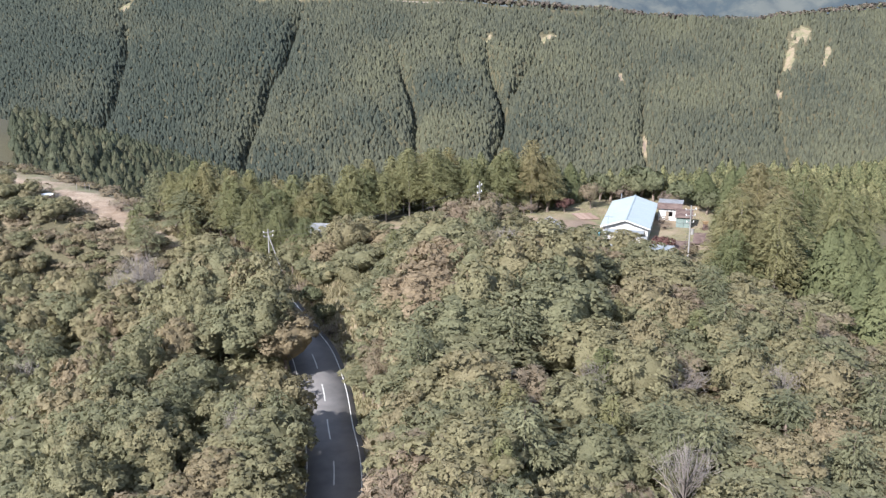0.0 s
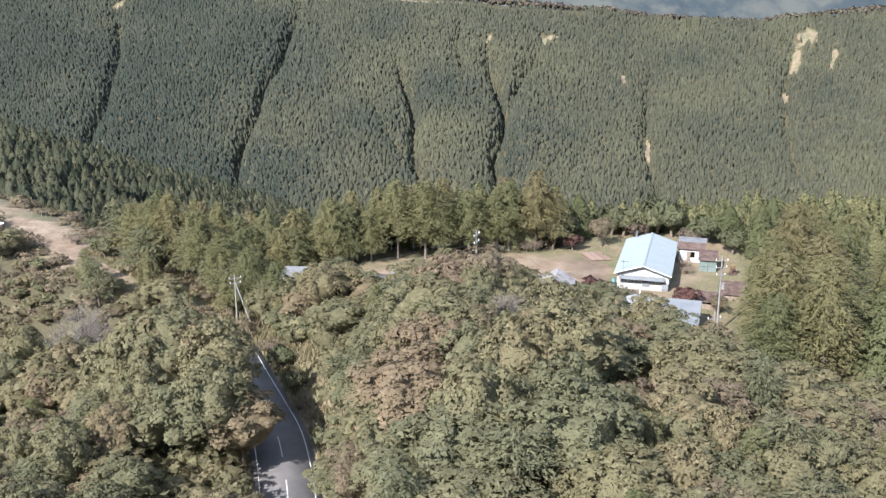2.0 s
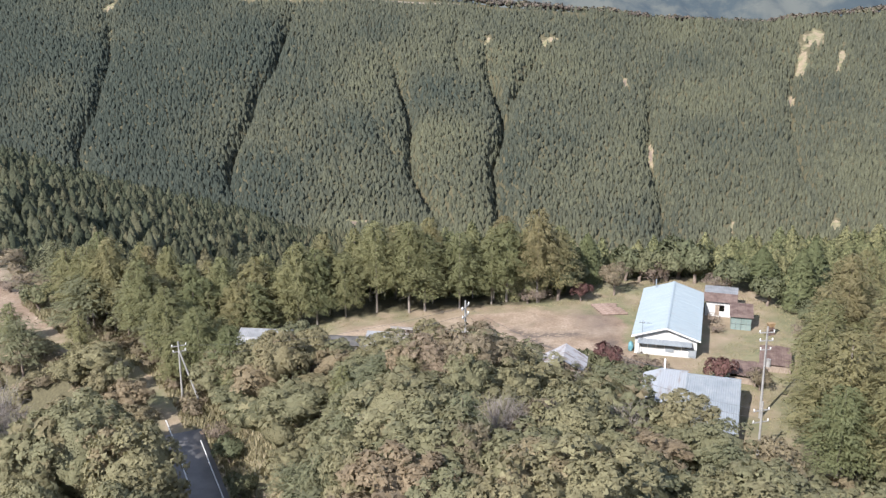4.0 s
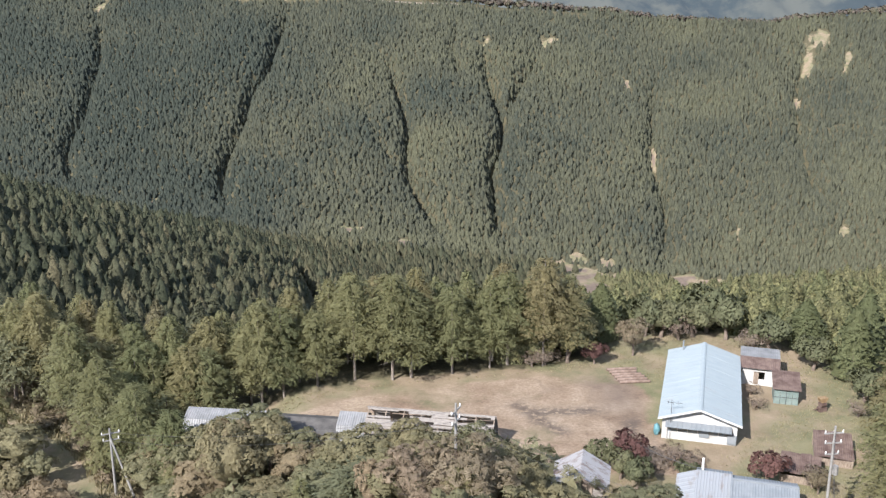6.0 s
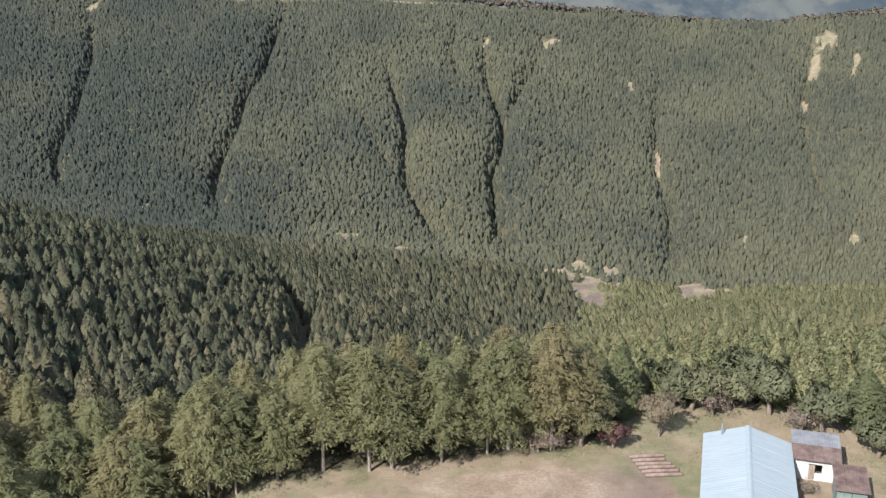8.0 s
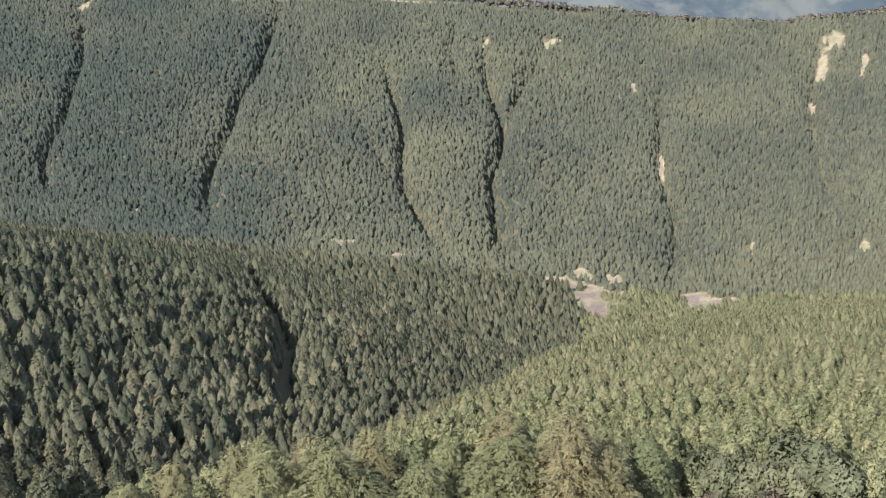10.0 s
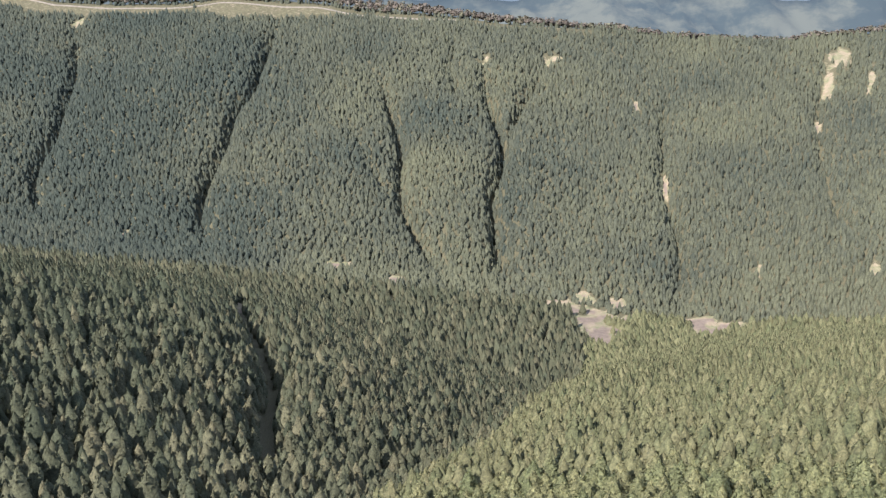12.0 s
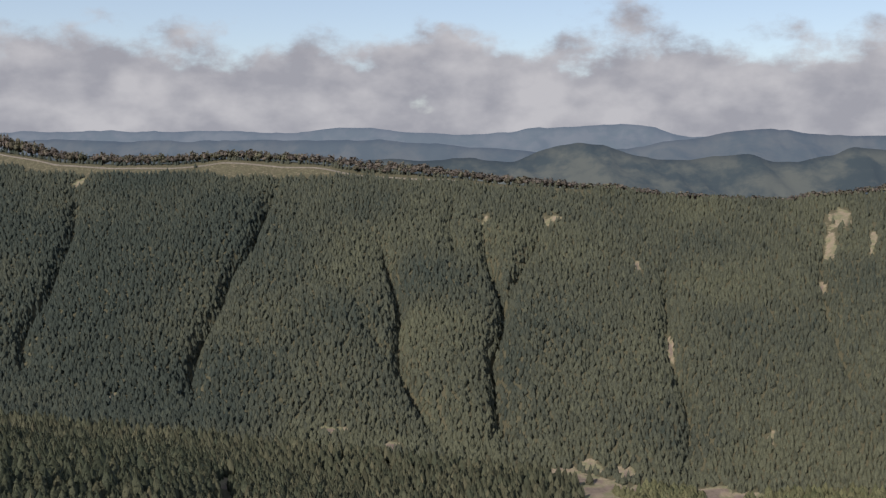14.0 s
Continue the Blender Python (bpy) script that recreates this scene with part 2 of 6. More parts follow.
M_GROUND, M_ASPHALT = ground_mat(), asphalt_mat()
M_LINE = plain("road_paint", (0.36, 0.36, 0.35), (0.58, 0.58, 0.56), 3)
def roof_paint():
    """Faded blue paint on sheet metal, with thin rust streaks along the laps and a few bare spots."""
    m, nt, b = mat("pale_blue_roof_paint", 0.5)
    n1, n2 = noise_tex(nt, 0.6, 6, 0.65, (0.5, 2.5, 2.5)), noise_tex(nt, 0.8, 4, 0.6, (0.55, 6.5, 0.55))
    c = ramp(nt, n1, [(0.3, (0.243, 0.287, 0.306)), (0.7, (0.292, 0.334, 0.35))])
    c = mixc(nt, ramp(nt, n2, [(0.65, (0, 0, 0)), (0.71, (0.6, 0.6, 0.6))]), c, (0.24, 0.185, 0.155))
    nt.links.new(c, b.inputs["Base Color"])
    bump(nt, b, n1, 0.05, 0.02)
    return m


M_BLUE = roof_paint()
M_WHITE = plain("white_wall_paint", (0.374, 0.374, 0.361), (0.493, 0.493, 0.480), 0.9, 0.7)
M_RUST = plain("rusted_sheet", (0.075, 0.048, 0.042), (0.16, 0.118, 0.1), 1.2, 0.75)
M_GALV = plain("weathered_galvanised_sheet", (0.17, 0.175, 0.18), (0.27, 0.275, 0.28), 0.8, 0.55, 0.2)
M_GREY = plain("blue_grey_roof_sheet", (0.175, 0.198, 0.218), (0.232, 0.253, 0.27), 0.7, 0.55, 0.1)
M_DARK = plain("dark_roofing_felt", (0.06, 0.058, 0.056), (0.11, 0.105, 0.1), 1.0, 0.8)
M_WOOD = plain("weathered_boards", (0.13, 0.1, 0.08), (0.3, 0.25, 0.2), 2.0, 0.85, 0, (6, 6, 1))
M_GREYWOOD = plain("silvered_boards", (0.15, 0.135, 0.122), (0.275, 0.255, 0.235), 2.0, 0.85, 0, (1, 6, 6))
M_GREEN = plain("green_sheet_wall", (0.13, 0.175, 0.165), (0.19, 0.235, 0.22), 1.0, 0.6)
M_CONC = plain("concrete_pole", (0.19, 0.185, 0.175), (0.28, 0.275, 0.262), 2.0, 0.8)
M_DARKMETAL = plain("dark_metal", (0.05, 0.05, 0.055), (0.1, 0.1, 0.1), 2, 0.5, 0.3)
M_TARP = plain("teal_tarpaulin", (0.08, 0.2, 0.235), (0.16, 0.31, 0.34), 2.0, 0.6)
M_RUBBER = plain("tyre_rubber", (0.02, 0.02, 0.02), (0.05, 0.05, 0.05), 3, 0.8)
M_INSUL = plain("white_porcelain", (0.595, 0.595, 0.578), (0.697, 0.697, 0.680), 3, 0.3)
M_LOG = plain("stacked_log_bark", (0.14, 0.1, 0.08), (0.24, 0.18, 0.15), 2, 0.85)
M_INSIDE = plain("dark_interior", (0.02, 0.02, 0.02), (0.05, 0.045, 0.04), 2, 0.9)

# ---------------------------------------------------------------- the lie of the land


def sstep(a, b, v):
    t = np.clip((v - a) / (b - a), 0, 1)
    return t * t * (3 - 2 * t)


def smax(a, b, k):
    h = np.clip(0.5 + 0.5 * (a - b) / k, 0, 1)
    return b + (a - b) * h + k * h * (1 - h)


def smin(a, b, k):
    return -smax(-a, -b, k)


def soft(v, k):
    return np.logaddexp(0, v / k) * k


def lattice(ix, iy, seed):
    h = (ix * 374761393 + iy * 668265263 + seed * 1442695041) & 0x7FFFFFFF
    h = ((h ^ (h >> 13)) * 1274126177) & 0x7FFFFFFF
    return ((h ^ (h >> 16)) & 0xFFFF) / 65535.0


def vnoise(x, y, scale, seed=1):
    """Smooth noise from 0 to 1 over a lattice of the given size in metres."""
    x, y = np.asarray(x, float) / scale, np.asarray(y, float) / scale
    ix, iy = np.floor(x).astype(np.int64), np.floor(y).astype(np.int64)
    fx, fy = x - ix, y - iy
    fx, fy = fx * fx * (3 - 2 * fx), fy * fy * (3 - 2 * fy)
    a, b = lattice(ix, iy, seed), lattice(ix + 1, iy, seed)
    c, d = lattice(ix, iy + 1, seed), lattice(ix + 1, iy + 1, seed)
    return (a * (1 - fx) + b * fx) * (1 - fy) + (c * (1 - fx) + d * fx) * fy


# the road's centre line (x, y, z): asphalt first, a gravel track further on
ROAD = [(-11, -28, -3.4), (-11.2, -6, -3.4), (-12, 17, -3.3), (-13, 40, -3.2), (-14.0, 66, -3.0), (-15.9, 87, -2.8), (-18.7, 100, -2.8), (-21, 110, -2.8), (-24.2, 120.5, -2.8), (-27.6, 128, -2.7), (-31.5, 136, -2.5),
        (-36, 145, -2.0), (-41, 153.5, -1.4), (-49, 162, -0.8), (-60, 169, -0.4), (-75, 184, 0.2), (-90, 199.5, 0.8), (-105, 211, 1.0), (-122, 221, 1.0), (-142, 231, 0.5)]


def smooth_line(pts, n=12):
    """A smooth curve through the points."""
    p = [Vector(q) for q in pts]
    p = [2 * p[0] - p[1], *p, 2 * p[-1] - p[-2]]
    out = []
    for a, b, c, d in zip(p, p[1:], p[2:], p[3:]):
        for k in range(n):
            t = k / n
            out.append(0.5 * (2 * b + (c - a) * t + (2 * a - 5 * b + 4 * c - d) * t * t + (3 * b - a - 3 * c + d) * t ** 3))
    out.append(p[-2])
    return np.array([v[:] for v in out])


ROAD_LINE = smooth_line(ROAD)


def road_near(x, y):
    """Distance to the road's centre line, the side (+ to the right of it) and the road's height there."""
    x, y = np.asarray(x, float), np.asarray(y, float)
    best, side, z = np.full(x.shape, 1e9), np.zeros(x.shape), np.zeros(x.shape)
    for a, b in zip(ROAD_LINE[:-1], ROAD_LINE[1:]):
        dx, dy = b[0] - a[0], b[1] - a[1]
        t = np.clip(((x - a[0]) * dx + (y - a[1]) * dy) / (dx * dx + dy * dy), 0, 1)
        d = np.hypot(x - a[0] - t * dx, y - a[1] - t * dy)
        near = d < best
        best = np.where(near, d, best)
        side = np.where(near, np.sign((x - a[0]) * dy - (y - a[1]) * dx), side)
        z = np.where(near, a[2] + t * (b[2] - a[2]), z)
    return best, side, z


# gullies on the far mountainside: (y, x) down the slope, depth, half width
GULLIES = [
    (((1122, -422), (1039, -391), (991, -382), (942, -372), (906, -370), (876, -363), (845, -347)), 16, 12, 2.2),
    (((1141, -222), (1088, -223), (1045, -222), (1008, -220), (983, -228), (944, -226), (908, -228), (875, -228), (847, -224), (806, -209)), 20, 11, 2.4),
    (((1051, -123), (1031, -106), (988, -93), (945, -82), (914, -77), (870, -74), (846, -67), (808, -50), (780, -38), (757, -30)), 21, 10.5, 2.3),
    (((945, -123), (913, -106), (887, -94), (871, -86), (853, -73)), 13, 8, 1.6),
    (((1051, -15), (1008, -10), (963, 1), (938, 4), (907, 3), (878, -4), (844, -2), (812, -1), (783, 6), (757, 10)), 24, 10.5, 2.4),
    (((1057, 44), (1032, 35), (990, 20), (959, 11), (934, 4)), 17, 10, 1.8),
    (((1037, 149), (965, 138), (916, 131), (880, 128), (846, 130), (809, 128), (775, 123), (749, 120)), 15, 9, 1.8),
    (((1060, 296), (992, 272), (933, 258), (896, 253), (841, 248)), 14, 9, 1.8),
    (((1122, -43), (1046, -45), (1010, -38)), 9, 10, 1.3),
]


def gully_lines(x, y):
    """Each gully's distance from the points, its fade along the slope, depth, width and open bed."""
    for line, depth, width, bed in GULLIES:
        ys, xs = [q[0] for q in line][::-1], [q[1] for q in line][::-1]
        gx = np.interp(y, ys, xs) + 2.5 + 3 * (vnoise(y, 0 * y, 30, 9) - 0.5)
        fade = sstep(ys[-1] + 25, ys[-1] - 70, y) * sstep(ys[0] - 30, ys[0] - 2, y)
        yield np.abs(x - gx), fade, depth, width, bed


def gully_cut(x, y):
    """A wide trough with a steep notch along its bed."""
    cut = np.zeros(np.shape(x))
    for d, fade, depth, width, bed in gully_lines(x, y):
        cut = np.maximum(cut, depth * fade * (0.5 * np.exp(-d / (1.25 * width)) + 0.5 * np.exp(-(d / 5.5) ** 2)))
    return cut


def gully_bed(x, y):
    """True where the bed of a gully is too steep and wet for trees."""
    r = np.zeros(np.shape(x), bool)
    wob = 0.55 + 0.9 * vnoise(x, y, 14, 19)
    for d, fade, depth, width, bed in gully_lines(x, y):
        r |= d < 0.42 * bed * wob * fade
    return r


CREST_X = [-900, -600, -532, -490, -461, -398, -340, -289, -234, -185, -131, -90, -44, 7, 78, 121, 157, 225, 276, 300, 332, 371, 600, 900]
CREST_Z = [50, 38, 31.5, 26, 21.5, 19, 20, 25, 23, 20, 14.7, 11.6, 7.5, 1.5, -2.3, -4.2, -9.8, -12.5, -14.2, -10, -8.7, -5, 14, 20]


def far_slope(x, y):
    z = -158 + 0.42 * (y - 749) + 9 * (vnoise(x, y, 130, 3) - 0.5) + 4 * (vnoise(x, y, 45, 4) - 0.5)
    z = z - gully_cut(x, y)
    crest = np.interp(x, CREST_X, CREST_Z)
    return smin(z, crest - 0.45 * np.maximum(z - crest, -200) * (z > crest) , 5)


def gorge_x(y):
    """The open line that runs down the spur."""
    return np.interp(y, [230, 306, 337, 353, 369, 394, 434, 490], [-36, -44, -51.5, -54, -58, -67, -81, -99])


def ground_z(x, y):
    """Height of the bare ground."""
    x, y = np.asarray(x, float), np.asarray(y, float)
    # the knoll beside the road, the clearing behind it, the fall to the west
    rim = 145 - 2.2 * np.maximum(0, x - 9)
    p = 2.3 + 6.5 * sstep(-17, -5, x) * sstep(46, 20, x) * sstep(rim + 7, rim - 9, y)
    p = p - (4.5 * sstep(-20, -30, x) + 5.5 * sstep(-34, -54, x)) * sstep(192, 160, y) - 4.0 * sstep(26, 60, x) * sstep(150, 100, y)
    p = p - 3.5 * sstep(40, 62, x) + 1.2 * (vnoise(x, y, 18, 5) - 0.5) * sstep(142, 120, y)
    # slopes beyond the rim
    x0 = -21 + 0.19 * (y - 200)
    r = 1 - 0.36 * (y - 188) + 0.1 * x - 0.6 * soft(x0 - x, 9) + 6 * (vnoise(x, y, 70, 6) - 0.5) * sstep(200, 260, y)
    s = -4 - 0.17 * (y - 230) - 0.00034 * (y - 230) ** 2 * (y > 230) - 0.4 * soft(x + 105, 14) + 0.1 * soft(-105 - x, 14) + 0.15 * soft(-75 - x, 14) * sstep(228, 275, y) * sstep(420, 310, y) + 7 * (vnoise(x, y, 80, 7) - 0.5)
    s = s - 8 * np.exp(-np.abs(x - gorge_x(y)) / 5) * sstep(515, 490, y) * sstep(285, 312, y)
    w = sstep(180, 204, y)
    z = p * (1 - w) + smax(r, s, 6) * w
    floor_z = -155 - 0.085 * np.clip(x, -500, 500)
    z = np.where(y > 200, smax(z, floor_z, 8), z)
    f = far_slope(x, y)
    z = np.where(y > 420, smax(z, f, 8), z)
    # the land behind the crest
    z = np.where(y > 1000, np.maximum(z, -130 + 0 * z), z)
    d, side, rz = road_near(x, y)
    k = sstep(np.interp(y, [150, 172], [8.5, 26]), 3.4, d)
    return z * (1 - k) + (rz - 0.12) * k


def inside(x, y, poly):
    """Whether points lie inside a polygon."""
    x, y = np.asarray(x, float), np.asarray(y, float)
    r = np.zeros(x.shape, bool)
    for (ax, ay), (bx, by) in zip(poly, poly[1:] + poly[:1]):
        r ^= ((ay > y) != (by > y)) & (x < (bx - ax) * (y - ay) / ((by - ay) or 1e-9) + ax)
    return r


def soft_inside(x, y, poly, r=1.6):
    """Share of a small neighbourhood that lies inside a polygon."""
    return sum(inside(x + r * a, y + r * b, poly).astype(float) for a in (-1, -0.4, 0.4, 1) for b in (-1, -0.4, 0.4, 1)) / 16


CLEARING = [(-36, 157), (-28, 167), (-17.6, 170.4), (-9.8, 173), (-1, 175), (6, 177), (11.4, 180), (18, 187), (27, 189.5), (36, 184), (43, 174), (41, 158), (36, 148), (31, 136), (25, 124),
            (18, 128), (13, 141), (8, 143), (3, 144.5), (-4, 149), (-14, 151), (-24, 152)]
DIRT = [(-26, 161), (-17, 169.5), (-5, 173.8), (5, 176), (13, 178), (18, 177), (19, 171), (18.5, 165), (19.5, 158), (24, 153), (20, 150), (11, 151), (4, 150), (-6, 154), (-16, 158)]
# churned wheel ruts in the yard
RUTS = [((4.5, 165.4), (5.6, 163.2), (6.6, 161.9), (7.5, 161.0)), ((4.5, 165.4), (5.9, 165.7), (8.4, 165.8), (11.2, 166.2)), ((14.3, 160.6), (15.3, 163.8)), ((3.2, 167.0), (4.5, 165.4))]
# bare scars on the mountains: centre x, y, half sizes, lean
SCARS = [(-420, 1136, 6, 10, 0), (-217, 991, 4, 4.5, 0), (-10, 1055, 6, 7, 0), (51, 1061, 9, 7, 0.3), (119, 995, 2.2, 13, -0.3), (132, 895, 2.6, 17, 0.1), (312, 1066, 11, 22, 0.4), (293, 1026, 6, 27, 0.35), (325, 1018, 2.8, 26, 0.4),
         (269, 974, 3, 10, 0), (177, 778, 3.6, 6, 0), (253, 779, 3, 7, 0), (56, 735, 21, 9, 0), (70, 724, 12, 9, 0.2), (60, 752, 8, 8, 0), (34, 746, 12, 3.6, 0), (80, 746, 11, 5, 0), (132, 733, 11, 6.5, 0), (151, 728, 8, 4.5, 0), (60, 717, 16, 11, 0), (72, 704, 9, 8, 0), (136, 719, 11, 7, 0), (63, 692, 13, 12, 0), (66, 677, 8, 9, 0),
         (-346, 844, 4, 4, 0), (-104, 776, 16, 3, 0), (-66, 763, 6, 6, 0), (-264, 803, 3, 4, 0), (-101, 498, 4.5, 9, 0)]


def scar(x, y):
    m = np.zeros(np.shape(x))
    for cx, cy, hx, hy, lean in SCARS:
        u, v = (x - cx - lean * (y - cy)) / hx, (y - cy) / hy
        m = np.maximum(m, np.clip(1.6 - 1.2 * np.hypot(u, v) - 1.2 * (vnoise(x, y, 8, 12) - 0.45) - 0.9 * (vnoise(x, y, 4, 13) - 0.5), 0, 1))
    return m


def crest_meadow(x, y):
    """The strip of open grass under the far crest."""
    crest = np.interp(x, CREST_X, CREST_Z)
    z = -158 + 0.42 * (y - 749)
    low = np.interp(x, [-540, -400, -340, -289, -234, -185, -131, -90, -44, 90], [-14, -7, -9, -14, -13, -8, -4.5, -3.6, -3, -2.4]) * (0.75 + 0.5 * vnoise(x, y, 30, 15))
    strip = sstep(low - 2, low + 1, z - crest) * sstep(2, -1, z - crest) * sstep(105, 80, x)
    return strip * np.where(x < -60, sstep(0.25, 0.5, vnoise(x, y, 26, 14) + 0.25), 1)


def grid_mesh(name, xs, ys, fz):
    X, Y = np.meshgrid(xs, ys)
    Z = fz(X, Y)
    n, k = len(xs), len(ys)
    i = np.arange(n * k).reshape(k, n)
    quads = np.stack([i[:-1, :-1], i[:-1, 1:], i[1:, 1:], i[1:, :-1]], -1).reshape(-1, 4)
    return np.stack([X, Y, Z], -1).reshape(-1, 3), quads, X.ravel(), Y.ravel()


def mesh_np(name, verts, faces, material=None, attr=None, smooth=False, normals=None):
    """A mesh from arrays: faces is an array or a list of arrays, each of triangles or of quads."""
    faces = faces if isinstance(faces, list) else [faces]
    me = bpy.data.meshes.new(name)
    me.vertices.add(len(verts))
    me.vertices.foreach_set("co", np.ascontiguousarray(verts, np.float32).ravel())
    loops = np.concatenate([q.ravel() for q in faces]).astype(np.int32)
    size = np.concatenate([np.full(len(q), q.shape[1]) for q in faces]).astype(np.int32)
    me.loops.add(len(loops))
    me.loops.foreach_set("vertex_index", loops)
    me.polygons.add(len(size))
    me.polygons.foreach_set("loop_start", np.r_[0, np.cumsum(size)[:-1]].astype(np.int32))
    if smooth:
        me.polygons.foreach_set("use_smooth", np.ones(len(size), bool))
    me.update(calc_edges=True)
    for key, values in (attr or {}).items():
        at = me.attributes.new(key, "FLOAT", "POINT")
        at.data.foreach_set("value", np.ascontiguousarray(values, np.float32))
    if normals is not None:
        at = me.attributes.new("custom_normal", "FLOAT_VECTOR", "POINT")
        at.data.foreach_set("vector", np.ascontiguousarray(normals, np.float32).ravel())
    me.materials.append(material)
    return me


def spread(lo, hi, step, grow, reach):
    """Grid lines: even from lo to hi, then growing steps out to the given ends."""
    mid = list(np.arange(lo, hi + step / 2, step))
    for end, sign in ((reach[0], -1), (reach[1], 1)):
        s, v = step, mid[0] if sign < 0 else mid[-1]
        while (v > end) if sign < 0 else (v < end):
            s *= grow
            v += sign * s
            mid.insert(0, v) if sign < 0 else mid.append(v)
    return np.array(mid)


def build_ground():
    xs = np.unique(np.concatenate([np.arange(-64, -34, 1.6), np.arange(-34, 44, 0.9), np.arange(44, 64, 1.6), np.arange(-520, -64, 4.0), np.arange(64, 520, 4.0), -520 - np.geomspace(10, 4300, 14), 520 + np.geomspace(10, 4300, 14)]))
    ys = np.unique(np.concatenate([np.arange(70, 142, 1.6), np.arange(142, 192, 0.9), np.arange(192, 200, 1.6), np.arange(-60, 70, 6.0), np.arange(200, 560, 9.0), np.arange(560, 1240, 7.0), -60 - np.geomspace(10, 4500, 10), 1240 + np.geomspace(10, 3600, 14)]))
    v, q, X, Y = grid_mesh("ground", xs, ys, ground_z)
    d, side, _ = road_near(X, Y)
    bare = np.maximum(0.55 * soft_inside(X, Y - 1.8 * (Y > 155), CLEARING), 0.62 * sstep(9, 5, d) * np.where(Y > 139, 0.35, 1))
    edge = vnoise(X, Y, 5, 21)
    bare = np.maximum(bare, soft_inside(X, Y, DIRT) * (0.68 + 0.36 * edge))
    bare = np.maximum(bare, np.maximum(0.92 * sstep(6.2, 2.8, d) * sstep(166, 174, Y), 0.66 * sstep(3.2, 1.2, d) * (Y > 144)))
    bare = np.maximum(bare, scar(X, Y) * np.where(Y > 1000, 0.5, 1.0))
    bare = np.maximum(bare, 0.62 - 0.3 * np.hypot((X + 98) / 16, (Y - 190) / 12) + 0.4 * (edge - 0.5))
    bare = np.maximum(bare, (0.2 + 0.3 * (edge - 0.5)) * sstep(20, 12, d) * (X < -58))
    bare = np.maximum(bare, 0.215 * crest_meadow(X, Y))
    rut = np.zeros(X.shape)
    for line in RUTS:
        for (ax, ay), (bx, by) in zip(line, line[1:]):
            t = np.clip(((X - ax) * (bx - ax) + (Y - ay) * (by - ay)) / ((bx - ax) ** 2 + (by - ay) ** 2), 0, 1)
            rut = np.maximum(rut, np.exp(-((X - ax - t * (bx - ax)) ** 2 + (Y - ay - t * (by - ay)) ** 2) / 0.9))
    me = mesh_np("ground", v, q, M_GROUND, {"rut": rut, "bare": bare, "clay": np.maximum(scar(X, Y), np.clip(1.5 - np.hypot((X - 14.5) / 4.5, (Y - 170) / 7) - 0.8 * edge, 0, 1))}, True)
    return tagged(new("ground", me), "forest floor, dry grass and bare sandy soil", "ground", kind="structure")


build_ground()


def strip(name, half, off, a, b, up, material, parent=None):
    """A strip along the road's line from a to b (shares of its points), off metres to the side."""
    P = ROAD_LINE[a:b + 1]
    T = np.gradient(P[:, :2], axis=0)
    T /= np.linalg.norm(T, axis=1)[:, None]
    R = np.stack([T[:, 1], -T[:, 0]], 1)
    rows = []
    for w, h in ((-half, -0.25), (-half, 0), (half, 0), (half, -0.25)):
        rows.append(np.c_[P[:, :2] + R * (off + w), P[:, 2] + up + h])
    v = np.stack(rows, 1).reshape(-1, 3)
    n = len(P)
    i = np.arange(n * 4).reshape(n, 4)
    q = np.stack([i[:-1, :-1], i[:-1, 1:], i[1:, 1:], i[1:, :-1]], -1).reshape(-1, 4)
    ob = new(name, mesh_np(name, v, q, material))
    if parent:
        ob.parent = parent
    return ob


road = tagged(strip("road", 3.35, 0, 0, 131, 0.0, M_ASPHALT), "narrow grey asphalt mountain road with white lines", "road", kind="structure")
for off in (-2.75, 2.75):
    strip("edge_line", 0.065, off, 0, 128, 0.006, M_LINE, road)


def dashes():
    """Centre-line dashes, five metres long with five between."""
    L = np.r_[0, np.cumsum(np.linalg.norm(np.diff(ROAD_LINE, axis=0), axis=1))]
    at = lambda s: np.array([np.interp(s, L, ROAD_LINE[:, k]) for k in range(3)])
    start = float(np.interp(110.8, ROAD_LINE[:136, 1], L[:136])) - 60
    for k in range(11):
        rows = []
        for s in np.linspace(start + 10 * k, start + 10 * k - 5, 5):
            p, t = at(s), at(s + 0.2) - at(s - 0.2)
            t /= np.linalg.norm(t)
            for w in (-0.07, 0.07):
                rows.append((p[0] + t[1] * w, p[1] - t[0] * w, p[2] + 0.007))
        i = np.arange(10).reshape(5, 2)
        q = np.stack([i[:-1, 0], i[:-1, 1], i[1:, 1], i[1:, 0]], -1)
        new("centre_dash", mesh_np("centre_dash", np.array(rows), q, M_LINE)).parent = road


dashes()



def crest_track():
    """A pale gravel track along the far crest, under its trees."""
    xs = np.arange(-540, -30, 6.0)
    cz = np.interp(xs, CREST_X, CREST_Z) - np.interp(xs, [-540, -90, 80], [2.5, 2.5, 1.0])
    ys = 749 + (cz + 158) / 0.42
    rows = []
    for off, lift in ((-1.5, -0.6), (-1.2, 0.7), (1.2, 0.7), (1.5, -0.6)):
        rows.append(np.c_[xs, ys + off, ground_z(xs, ys) + lift])
    v = np.stack(rows, 1).reshape(-1, 3)
    i = np.arange(len(v)).reshape(-1, 4)
    q = np.stack([i[:-1, :-1], i[1:, :-1], i[1:, 1:], i[:-1, 1:]], -1).reshape(-1, 4)
    tagged(new("gravel_track", mesh_np("gravel_track", v, q, M_TRACK)), "pale gravel track along the mountain crest", "track", kind="structure")


